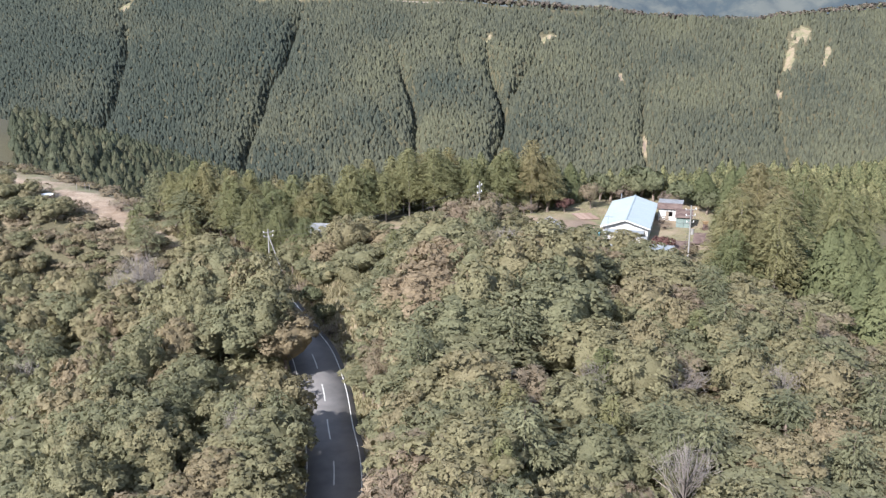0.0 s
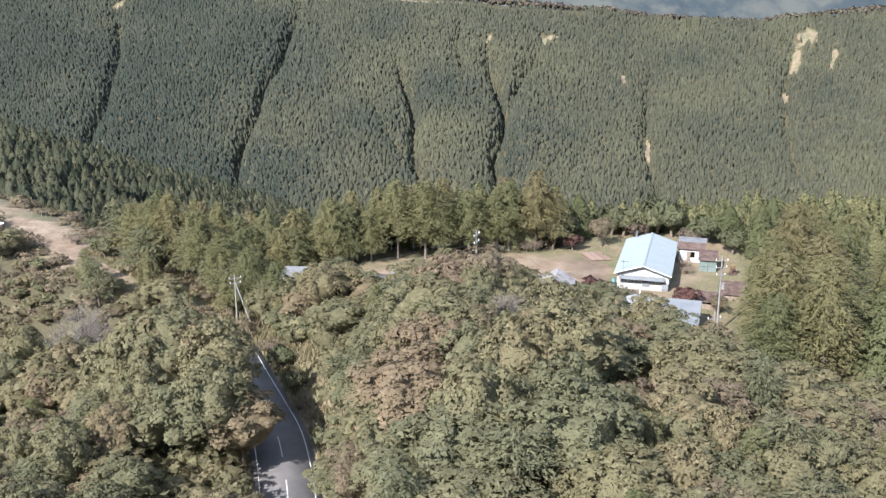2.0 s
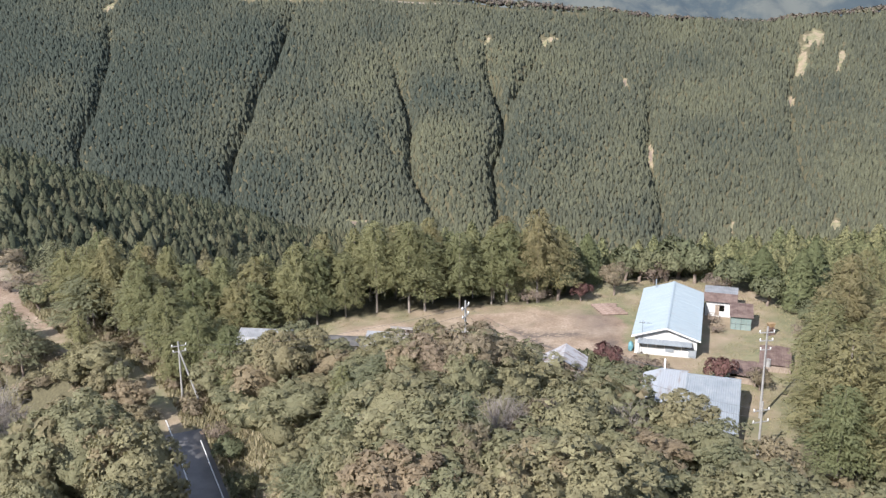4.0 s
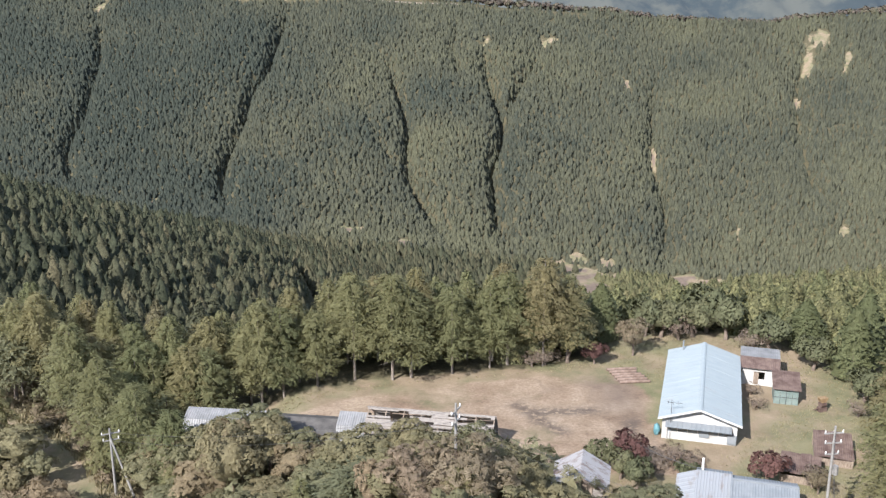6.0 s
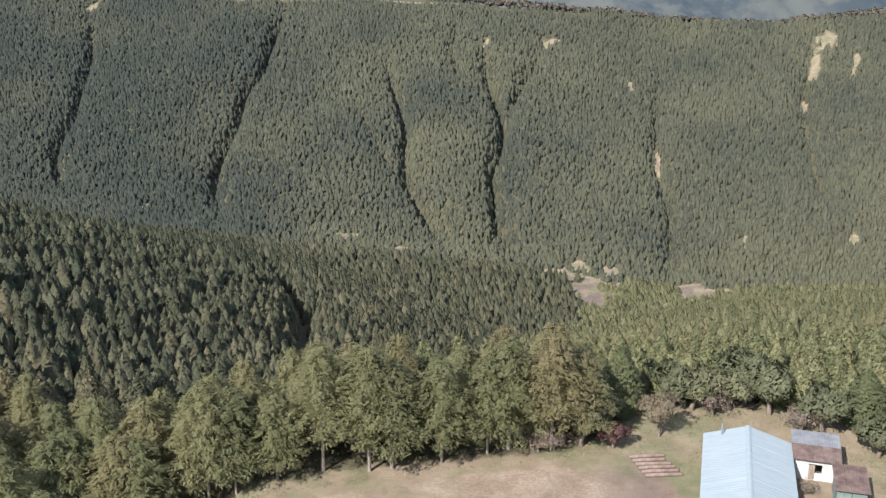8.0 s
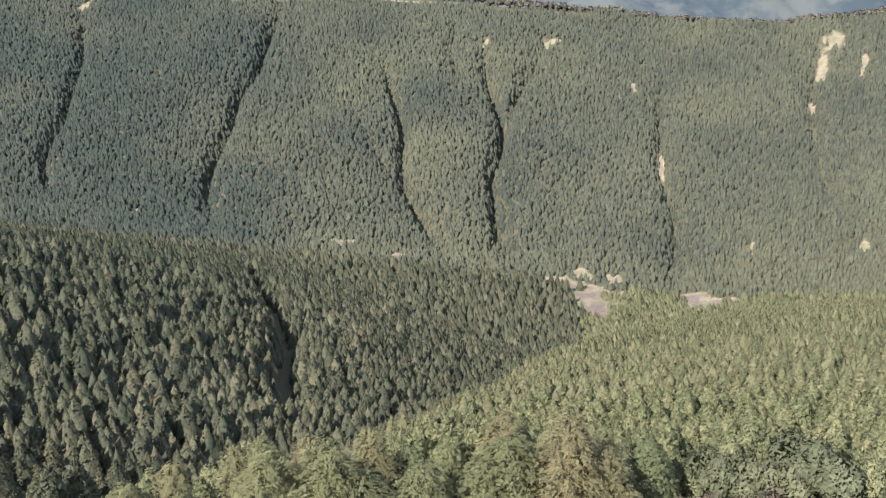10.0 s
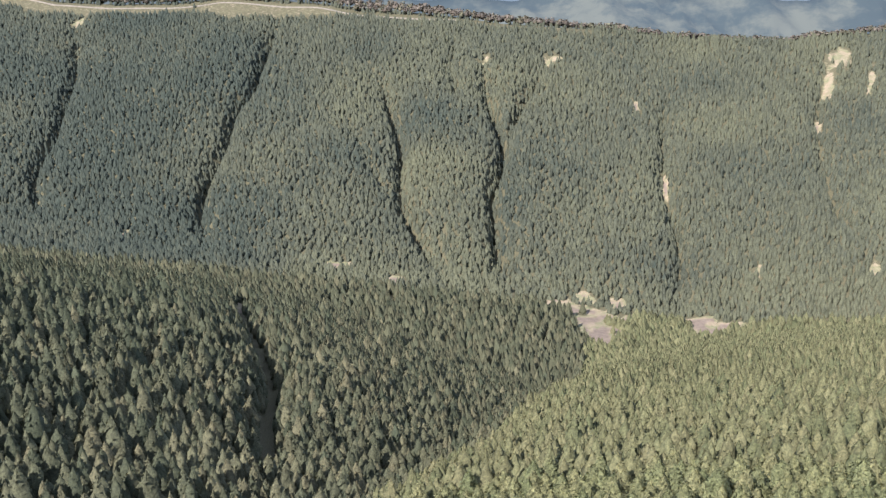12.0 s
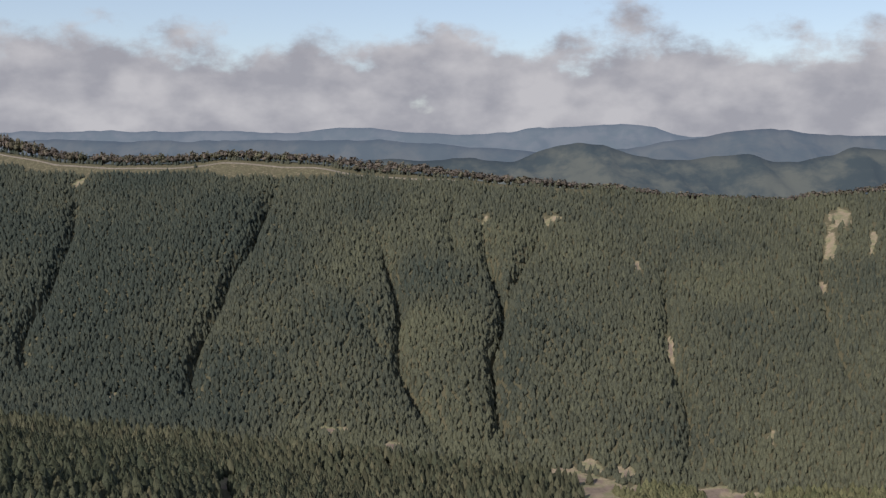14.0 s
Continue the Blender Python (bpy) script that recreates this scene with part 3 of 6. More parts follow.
M_TRACK = plain("pale_gravel", (0.125, 0.11, 0.09), (0.185, 0.162, 0.135), 0.3, 0.9)
crest_track()

# ---------------------------------------------------------------- trees


def unit(v):
    return v / np.maximum(np.linalg.norm(v, axis=-1, keepdims=True), 1e-9)


def leaf_sprays(rng, c, out, size, flat=0.55, axis=None, slim=1.0):
    """Small leaf sprays: one triangle at each centre c, facing about out, and lit mostly as the crown's own surface is."""
    k = len(c)
    out = unit(out)
    n = unit(out + rng.normal(0, flat, (k, 3)))
    n = np.where((n * out).sum(1, keepdims=True) < 0.1, unit(n + out), n)
    a = np.cross(n, rng.normal(0, 1, (k, 3))) if axis is None else axis - n * (axis * n).sum(1, keepdims=True)
    a = unit(a)
    b = np.cross(n, a)
    s = (size * rng.uniform(0.65, 1.35, k))[:, None]
    w = s * rng.uniform(0.65, 1.0, (k, 1)) * slim
    v = np.stack([c + a * s * 1.15, c - a * s * 0.6 + b * w, c - a * s * 0.5 - b * w], 1)
    lit = unit(out * 0.8 + n * 0.28)
    return v.reshape(-1, 3), np.arange(3 * k).reshape(k, 3), np.repeat(lit, 3, 0)


def face_normals(v, q):
    """Vertex normals by averaging the faces round each."""
    n = np.zeros_like(v)
    f = np.cross(v[q[:, 1]] - v[q[:, 0]], v[q[:, 2]] - v[q[:, 0]])
    for k in range(q.shape[1]):
        np.add.at(n, q[:, k], f)
    return unit(n)


def tube(points, radii, sides=6):
    P = np.array(points, float)
    v = []
    for i, (p, r) in enumerate(zip(P, radii)):
        d = unit(P[min(i + 1, len(P) - 1)] - P[max(i - 1, 0)])
        a = unit(np.cross(d, (0.31, 0.95, 0.11)))
        b = np.cross(d, a)
        for t in np.arange(sides) * 2 * math.pi / sides:
            v.append(p + r * (math.cos(t) * a + math.sin(t) * b))
    q = [(i * sides + j, i * sides + (j + 1) % sides, (i + 1) * sides + (j + 1) % sides, (i + 1) * sides + j) for i in range(len(P) - 1) for j in range(sides)]
    return np.array(v), np.array(q)


def joined(parts):
    """One set of vertices, faces and normals out of several; quads are split where triangles come in too."""
    vs, qs, ns, n = [], [], [], 0
    split = any(p[1].shape[1] == 3 for p in parts)
    for v, q, *nrm in parts:
        ns.append(nrm[0] if nrm else face_normals(v, q))
        if split and q.shape[1] == 4:
            q = np.concatenate([q[:, :3], q[:, [0, 2, 3]]])
        vs.append(v), qs.append(q + n)
        n += len(v)
    return np.concatenate(vs), np.concatenate(qs), np.concatenate(ns)


def blob(rng, c, r, rough=0.12, rows=5, cols=8):
    """A low, uneven ball of quads: the dense inside of a crown."""
    th = np.linspace(0.12, math.pi - 0.12, rows)
    ph = np.arange(cols) * 2 * math.pi / cols
    T, P = np.meshgrid(th, ph, indexing="ij")
    k = 1 + rng.normal(0, rough, T.shape)
    v = np.stack([np.sin(T) * np.cos(P) * k, np.sin(T) * np.sin(P) * k, np.cos(T) * k], -1) * np.array(r) + np.array(c)
    i = np.arange(rows * cols).reshape(rows, cols)
    j = np.roll(i, -1, 1)
    q = np.stack([i[1:], j[1:], j[:-1], i[:-1]], -1).reshape(-1, 4)
    return v.reshape(-1, 3), q


def broad_crown(seed, height, radius, sprays, size, clumps=13):
    """A rounded, lumpy crown of leaf sprays on clumps."""
    rng = np.random.default_rng(seed)
    mid, rz = height * 0.62, height * 0.36
    parts, cs = [], []
    for k in range(clumps):
        t = math.acos(1 - 1.25 * (k + 0.5) / clumps)
        ph = 2.4 * k + rng.uniform(-0.5, 0.5)
        rr = rng.uniform(0.66, 0.92)
        cs.append((math.sin(t) * math.cos(ph) * radius * rr, math.sin(t) * math.sin(ph) * radius * rr, mid + math.cos(t) * rz * rr))
    parts.append(blob(rng, (0, 0, mid - 0.1 * rz), (radius * 0.68, radius * 0.68, rz * 0.72)))
    per = sprays // clumps
    for c in cs:
        r = radius * rng.uniform(0.95, 1.5) / math.sqrt(clumps)
        d = unit(rng.normal(0, 1, (per, 3)) + np.array([0, 0, 0.45]) + unit(np.array(c) - (0, 0, mid - rz * 0.6)) * 0.6)
        p = np.array(c) + d * r * rng.uniform(0.7, 1.05, (per, 1)) * np.array([1, 1, 0.8])
        parts.append(leaf_sprays(rng, p, d * 0.8 + unit(p - (0, 0, mid - 0.6 * rz)) * 0.6 + np.array([0, 0, 0.2]), size))
    return joined(parts)


def broad_trunk(seed, height, radius):
    rng = np.random.default_rng(seed + 900)
    lean = rng.normal(0, 0.25, 2)
    top = (lean[0], lean[1], height * 0.6)
    parts = [tube([(0, 0, -0.6), (0, 0, 0.3), (lean[0] * 0.5, lean[1] * 0.5, height * 0.3), top], [0.2, 0.15, 0.12, 0.06])]
    for k in range(5):
        a = 1.26 * k + rng.uniform(-0.4, 0.4)
        z0 = height * rng.uniform(0.25, 0.5)
        e = (math.cos(a) * radius * 0.8, math.sin(a) * radius * 0.8, z0 + height * rng.uniform(0.15, 0.35))
        parts.append(tube([(lean[0] * 0.5, lean[1] * 0.5, z0), ((e[0]) * 0.5, e[1] * 0.5, z0 + (e[2] - z0) * 0.7), e], [0.07, 0.05, 0.015], 4))
    return joined(parts)


def bare_crown(seed, height, radius):
    """Leafless grey twigs of a tree that has shed its leaves."""
    rng = np.random.default_rng(seed)
    parts = []
    for k in range(70):
        a, t = rng.uniform(0, 6.283), rng.uniform(0.1, 1.0)
        b = np.array((0, 0, height * rng.uniform(0.3, 0.6)))
        e = np.array((math.cos(a) * math.sin(t) * radius, math.sin(a) * math.sin(t) * radius, height * 0.55 + math.cos(t) * height * 0.4))
        m = (b + e) / 2 + rng.normal(0, 0.2, 3)
        parts.append(tube([b, m, e], [0.03, 0.018, 0.008], 3))
        for _ in range(3):
            f = m + (e - m) * rng.uniform(0.2, 1)
            parts.append(tube([f, f + rng.normal(0, 0.5, 3) + (0, 0, 0.4)], [0.011, 0.005], 3))
    return joined(parts)


def fronds(rng, base_z, top_z, radius, whorls, per, sprays, size, droop=0.25, power=0.9, gap=0.0):
    """Whorls of boughs up a straight stem, longest low down, each a flat spray of small leaf quads."""
    cs, ns, ax = [], [], []
    for k in range(whorls):
        f = (k + 0.5) / whorls
        z = base_z + (top_z - base_z) * f
        r = radius * (1 - f) ** power * min(1, 0.55 + 2.2 * f)
        if rng.random() < gap:
            continue
        for j in range(per):
            a = 6.283 * (j + rng.uniform(-0.35, 0.35)) / per + 0.7 * k
            rr = r * rng.uniform(0.65, 1.12)
            m = max(2, int(sprays * (0.35 + 0.65 * (rr / radius))))
            t = np.sqrt(rng.uniform(0.08, 1, m))
            side = rng.normal(0, 0.16, m) * rr * (1.15 - t * 0.6) + rng.normal(0, 0.08, m)
            zz = z - droop * rr * t ** 1.5 + 0.12 * rr + rng.normal(0, 0.16, m)
            x, y = np.cos(a) * t * rr - np.sin(a) * side, np.sin(a) * t * rr + np.cos(a) * side
            cs.append(np.stack([x, y, zz], 1))
            ns.append(np.stack([np.cos(a) * 0.35 + 0 * x, np.sin(a) * 0.35 + 0 * x, 0.9 + 0 * x], 1))
            off = rng.normal(0, 0.55, m)
            ax.append(np.stack([np.cos(a + off), np.sin(a + off), -droop * 1.2 * t + rng.normal(0, 0.15, m)], 1))
    return np.concatenate(cs), np.concatenate(ns), np.concatenate(ax)


def larch_crown(seed, height, radius, clear=0.25, whorls=17, per=6, sprays=11, size=0.42, droop=0.28, gap=0.0):
    rng = np.random.default_rng(seed)
    c, n, ax = fronds(rng, height * clear, height, radius, whorls, per, sprays, size, droop, 0.44, gap)
    core = blob(rng, (0, 0, height * (clear + 0.3)), (radius * 0.3, radius * 0.3, height * 0.28), 0.2, 6, 7)
    return joined([core, leaf_sprays(rng, c, n, size, 0.5, ax, 0.42)])


def straight_trunk(seed, height, clear, r0=0.2):
    rng = np.random.default_rng(seed + 500)
    parts = [tube([(0, 0, -0.8), (0, 0, 0.4), (0, 0, height * 0.5), (0, 0, height * 0.97)], [r0 * 1.25, r0, r0 * 0.7, 0.03])]
    for k in range(10):
        z, a, r = height * rng.uniform(clear * 0.5, clear + 0.15), rng.uniform(0, 6.283), rng.uniform(0.6, 1.6)
        parts.append(tube([(0, 0, z), (math.cos(a) * r, math.sin(a) * r, z - 0.15 * r)], [0.035, 0.012], 4))
    return joined(parts)


def pine_crown(seed, height, radius):
    """A pine: irregular flat layers of needles on spreading boughs."""
    rng = np.random.default_rng(seed)
    parts = []
    for k in range(11):
        f = k / 10
        z = height * (0.35 + 0.62 * f)
        r = radius * (1 - 0.75 * f ** 1.3)
        for j in range(4 if k < 9 else 2):
            a = rng.uniform(0, 6.283)
            rr = r * rng.uniform(0.35, 0.85)
            c = np.array((math.cos(a) * rr, math.sin(a) * rr, z + rng.normal(0, 0.15)))
            m = 44
            d = rng.normal(0, 1, (m, 3)) * np.array((0.36, 0.36, 0.12)) * radius * 0.6
            parts.append(leaf_sprays(rng, c + d, np.tile((0, 0, 1.0), (m, 1)) + d * 0.5, 0.34, 0.45, d * (1, 1, 0.3) + c * (0.4, 0.4, 0), 0.4))
    return joined(parts)


def egg_conifer(seed, height, radius, rows, cols, rough, sprays=0, size=0.4, low=0.1, low_w=0.2):
    """A dense conifer crown: an uneven egg, blunt at the top, roughened with leaf sprays."""
    rng = np.random.default_rng(seed)
    f = np.linspace(0, 1, rows)
    prof = np.sin(np.pi * np.clip(f * (1 - low_w) + low_w, 0, 0.98)) ** 0.8 * (1 - 0.25 * f)
    prof[-1] *= 0.12
    a = np.arange(cols) * 2 * math.pi / cols
    R = (0.84 if sprays else 1.0) * radius * prof[:, None] * (1 + rng.normal(0, rough, (rows, cols)))
    A = a[None] + (np.arange(rows)[:, None] % 2) * math.pi / cols + rng.normal(0, 0.1, (rows, cols))
    Z = height * (low + (1 - low) * f[:, None]) + rng.normal(0, 0.03 * height, (rows, cols)) * (f[:, None] > 0.05)
    v = np.stack([np.cos(A) * R, np.sin(A) * R, Z], -1).reshape(-1, 3)
    i = np.arange(rows * cols).reshape(rows, cols)
    j = np.roll(i, -1, 1)
    q = np.stack([i[:-1], j[:-1], j[1:], i[1:]], -1).reshape(-1, 4)
    nrm = np.stack([np.cos(A), np.sin(A), np.repeat((0.35 if sprays else 0.7) + 0.9 * f[:, None], cols, 1)], -1).reshape(-1, 3)
    nrm = unit(unit(nrm) + rng.normal(0, 0.24, nrm.shape))
    if not sprays:
        return v, q, nrm
    t, ph = np.sqrt(rng.uniform(0.0, 1, sprays)), rng.uniform(0, 6.283, sprays)
    t = 1 - (1 - t) * 0.95
    rr = radius * np.interp(t, f, prof) * rng.uniform(0.92, 1.2, sprays)
    c = np.stack([np.cos(ph) * rr, np.sin(ph) * rr, height * (low + (1 - low) * t) - 0.1 * radius * rng.uniform(0, 1, sprays)], 1)
    n = np.stack([np.cos(ph), np.sin(ph), 0.8 + 0 * ph], 1)
    return joined([(v, q, nrm), leaf_sprays(rng, c, n, size, 0.5)])


def scatter(seed, x0, x1, y0, y1, step, jitter=0.42):
    """A jittered grid of places, rows offset."""
    rng = np.random.default_rng(seed)
    xs, ys = np.arange(x0, x1, step), np.arange(y0, y1, step * 0.87)
    X, Y = np.meshgrid(xs, ys)
    X = X + (np.arange(len(ys))[:, None] % 2) * step / 2
    X = X + rng.uniform(-jitter, jitter, X.shape) * step
    Y = Y + rng.uniform(-jitter, jitter, Y.shape) * step
    return X.ravel(), Y.ravel(), rng


def wood(name, kinds, x, y, z, turn, sx, sz, tint, material, label, category="trees"):
    """One joined wood: a copy of one of the kinds at each place."""
    rng = np.random.default_rng(len(x))
    pick = rng.integers(0, len(kinds), len(x))
    vs, fs, ts, ns, base = [], {}, [], [], 0
    for k, (v, q, nrm) in enumerate(kinds):
        i = np.nonzero(pick == k)[0]
        if not len(i):
            continue
        c, s = np.cos(turn[i])[:, None], np.sin(turn[i])[:, None]
        X = (v[None, :, 0] * c - v[None, :, 1] * s) * sx[i, None] + x[i, None]
        Y = (v[None, :, 0] * s + v[None, :, 1] * c) * sx[i, None] + y[i, None]
        Z = v[None, :, 2] * sz[i, None] + z[i, None]
        vs.append(np.stack([X, Y, Z], -1).reshape(-1, 3))
        fs.setdefault(q.shape[1], []).append((q[None] + (base + np.arange(len(i)) * len(v))[:, None, None]).reshape(-1, q.shape[1]))
        ts.append(np.repeat(tint[i], len(v)))
        ns.append(np.stack([nrm[None, :, 0] * c - nrm[None, :, 1] * s, nrm[None, :, 0] * s + nrm[None, :, 1] * c, np.repeat(nrm[None, :, 2], len(i), 0)], -1).reshape(-1, 3))
        base += len(i) * len(v)
    faces = [np.concatenate(f) for f in fs.values()]
    me = mesh_np(name, np.concatenate(vs), faces, material, {"tint": np.concatenate(ts)}, False, np.concatenate(ns))
    return tagged(new(name, me), label, category, kind="stuff")


def tree_thing(name, crown, trunk, m_crown, m_trunk, label, group):
    e = tagged(new(name), label, "tree", group)
    t = new("trunk", trunk)
    t.parent = e
    c = new("crown", crown)
    c.parent = e
    return e


def mesh_pair(name, crown, trunk, m_crown, m_trunk):
    return mesh_np(name + "_crown", crown[0], crown[1], m_crown, normals=crown[2]), mesh_np(name + "_trunk", trunk[0], trunk[1], m_trunk)


def plant(kinds, rows, name, label, group):
    """Trees as things: rows of (kind, x, y, scale, height scale, turn). The first of each kind is built, the rest are copies."""
    first = {}
    for k, x, y, s, h, turn in rows:
        m = Matrix.LocRotScale((x, y, float(ground_z(x, y))), Euler((0, 0, turn)), None)
        if k not in first:
            crown, trunk, lab = kinds[k]
            ob = tree_thing(name, crown, trunk, None, None, lab or label, group)
            first[k] = ob
            ob.matrix_basis = m
        else:
            ob = copy_thing(first[k], m)
        ob.scale = (s, s, h)


FOOT = [(7.3, 137.5, 3.6), (-2.4, 134.7, 1.2), (8, 132, 1.5), (-37, 153, 1.5), (25.9, 132.8, 1.5)]  # footprints kept free of trees: (x, y, radius)


def free_ground(x, y, road_gap=5.2):
    d, side, _ = road_near(x, y)
    ok = (d > np.where(side > 0, np.where((y > 118) & (y < 178), np.interp(y, [118, 128, 143], [5.5, 8.0, 7.0]), road_gap + 0.6), np.where((y > 145) & (y < 172), 3.0, road_gap))) & ~inside(x, y, CLEARING)
    for fx, fy, r in FOOT:
        ok &= np.hypot(x - fx, y - fy) > r
    return ok


EDGE_X = [-62, -45, -34, -26, -17.6, -9.8, -1, 6, 11.4, 19, 27, 34, 44]
EDGE_Y = [175, 169, 166, 167.3, 170.3, 173.3, 175.3, 177.3, 180, 186.5, 188, 184, 180]

M_TWIG = plain("pale_twigs", (0.16, 0.138, 0.122), (0.26, 0.235, 0.215), 3, 0.9)

# --- broadleaved wood on the knoll and beside the road
BROAD_KINDS = []
for n in range(7):
    hh, rr = 7.6 + 0.5 * (n % 3), 2.5 + 0.25 * (n % 4)
    BROAD_KINDS.append((broad_crown(10 + n, hh, rr, 2400, 0.162, 24 + n % 4), broad_trunk(10 + n, hh, rr)))
MIX_X, MIX_Y, MIX_RNG = scatter(15, -64, 48, 50, 140, 7.4)
MIX_KEEP = free_ground(MIX_X, MIX_Y, 5) & ~((MIX_Y > 124) & (MIX_X > 2)) & (MIX_Y > np.where(MIX_X < -20, 80, 50)) & ~((MIX_X > 16) & (MIX_Y > 114)) & (np.abs(MIX_X) < 8 + 0.46 * (MIX_Y + 10)) & ~((MIX_X < -18) & (MIX_X > -34) & (MIX_Y > 96) & (MIX_Y < 114))
X, Y, rng = scatter(5, -116, 66, 44, 200, 4.25)
west = road_near(X, Y)[1] < 0
keep = free_ground(X, Y, 3.7) & ((Y < 150) | (X < -26)) & ~((Y > 126) & (X > 14)) & ~((X > 18) & (Y > 116)) & ~((X > 40) & (Y > 104)) & ((Y < np.interp(X, EDGE_X, EDGE_Y) - 3) | ((X < -62) & west)) & (Y > np.where(X < -20, 60, 48))
keep &= np.abs(X) < 12 + 0.46 * (Y + 12)
for a, b in zip(MIX_X[MIX_KEEP], MIX_Y[MIX_KEEP]):
    keep &= np.hypot(X - a, Y - b) > 2.5
X, Y = X[keep], Y[keep]
order = np.argsort(np.hypot(X - 2, (Y - 95) * 0.7))
near, rest = order[:280], order[280:]
pairs = [mesh_pair("broadleaf", c, t, M_BROAD, M_BARK) for c, t in BROAD_KINDS]
kinds = {k: (a, b, "") for k, (a, b) in enumerate(pairs)}
rd, rside, _ = road_near(X, Y)
# lower growth towards the clearing and on a sunny stretch of the roadside
LOW = np.interp(X, [0, 8, 12], [1.24, 1.1, 0.95]) - np.interp(X, [0, 6, 14], [0.32, 0.5, 0.62]) * sstep(np.interp(X, [2, 12], [120, 111]), np.interp(X, [2, 12], [133, 124]), Y) * (X > -22) - 0.2 * sstep(136, 143, Y) * (X > -22)
LOW = np.where((rside < 0) & (rd < 14) & (Y > 94) & (Y < 108), 0.38, LOW)
LOW = LOW * np.where((rd < np.where(Y > 116, 11, 7)) & (rside > 0), np.where(Y > 116, 0.55, 0.6), 1) * np.where((rside < 0) & (rd < 14) & (Y > 108) & (Y < 126), 1.28, 1) * np.where((rside < 0) & (rd < 18) & (Y > 131) & (Y < 175), 0.52, 1) * np.where((X < -52) & (Y > 140), 0.42, 1)
LOW = LOW * (0.72 + 0.56 * vnoise(X, Y, 11, 61)) * np.where((X > 4) & (Y > 122), 0.8, 1) * np.where((X > 0) & (X < 9) & (Y > 126), 0.75, 1)
SIZE = LOW ** 0.5 * np.where(rng.uniform(0, 1, len(X)) < 0.25, rng.uniform(1.25, 1.6, len(X)), rng.uniform(0.8, 1.15, len(X)))
TALL = LOW * rng.uniform(0.68, 1.06, len(X))
keep_near = [i for i in near if not (rd[i] < 8 and X[i] < -66)]
rest = np.array([i for i in rest if not (rd[i] < np.where(rside[i] > 0, 10, 8) and X[i] < -66)])
near = keep_near
rows = [(int(rng.integers(0, 7)), X[i], Y[i], SIZE[i], TALL[i], rng.uniform(0, 6.28)) for i in near]
# trees that lean over the road's western edge
for s in (64, 69, 73, 77, 81, 85, 90, 111, 114, 117, 120.5, 124):
    x0 = float(np.interp(s, ROAD_LINE[:146, 1], ROAD_LINE[:146, 0]))
    rows.append((int(rng.integers(0, 7)), x0 - (rng.uniform(5.2, 6.0) if s < 100 else rng.uniform(6.2, 7.2)), s, rng.uniform(1.2, 1.45) if s < 100 else rng.uniform(1.2, 1.4), rng.uniform(1.0, 1.2) if s < 100 else rng.uniform(1.35, 1.6), rng.uniform(0, 6.28)))
for x0, y0, h0 in ((-26.5, 153.2, 0.92), (-29.5, 152.8, 0.95), (-24, 151.6, 0.8), (-22.6, 153.4, 0.78), (-31.6, 154.2, 0.9), (-21, 151.5, 0.5), (-33.2, 152.6, 0.68), (-29, 148, 0.6), (-38.6, 133.5, 1.05), (-36.2, 129, 1.1), (-42.2, 138.5, 1.0), (-46, 144.5, 0.85), (-41.5, 131, 1.0), (-45.5, 138, 0.95), (-17, 150.5, 0.5), (12.5, 132, 0.5), (20.5, 122.5, 0.75), (16.5, 122, 0.75), (17.5, 127, 0.5)):
    rows.append((int(rng.integers(0, 7)), x0, y0, 1.1, h0, rng.uniform(0, 6.28)))
plant(kinds, rows, "broadleaf_tree", "small broadleaved tree in muted olive autumn leaf", "trees of the roadside wood")
n = len(rest)
JC = [joined([broad_crown(20 + k, 7.6 + 0.5 * (k % 3), 2.5 + 0.25 * (k % 4), 800, 0.28, 18), BROAD_KINDS[k][1]]) for k in range(7)]
wood("broadleaf_wood", JC, X[rest], Y[rest], ground_z(X[rest], Y[rest]), rng.uniform(0, 6.28, n), SIZE[rest], TALL[rest], rng.uniform(0, 1, n), M_BROAD_J,
     "broadleaved wood in olive and brown autumn leaf")

# --- undergrowth that closes the gaps between the trees
x, y, rng = scatter(6, -80, 46, 46, 146, 3.4)
x, y = x[(np.abs(x) < 10 + 0.46 * (y + 10)) & free_ground(x, y, 5.0) & ~((y > 126) & (x > 14))], y[(np.abs(x) < 10 + 0.46 * (y + 10)) & free_ground(x, y, 5.0) & ~((y > 126) & (x > 14))]
n = len(x)
UNDER = [broad_crown(170 + k, 3.4, 1.9, 72, 0.4, 6) for k in range(4)]
wood("undergrowth", UNDER, x, y, ground_z(x, y) - 0.5, rng.uniform(0, 6.28, n), rng.uniform(0.9, 1.4, n), rng.uniform(0.7, 1.3, n), rng.uniform(0, 1, n), M_BROAD_J, "thick olive undergrowth beneath the trees", "bushes")

# --- the same wood goes on around and behind
x, y, rng = scatter(7, -150, 150, -90, 176, 7.2)
seen = (np.abs(x) < 12 + 0.46 * (y + 12)) & (y > np.where(x < -20, 60, 48))
ok = ~seen & free_ground(x, y, 5.2) & ~((x > 36) & (y > 100) & (x < 24 + 0.46 * y)) & ~((y > 150) & (x > -60)) & ~((x < -54) & (y > 140) & (road_near(x, y)[0] < 26))
x, y = x[ok], y[ok]
n = len(x)
wood("outer_wood", [broad_crown(180 + k, 7.5, 3.9, 24, 1.2, 6) for k in range(5)], x, y, ground_z(x, y), rng.uniform(0, 6.28, n), rng.uniform(0.9, 1.4, n), rng.uniform(0.7, 1.1, n), rng.uniform(0, 1, n), M_BROAD_J, "broadleaved wood on the lower slopes")

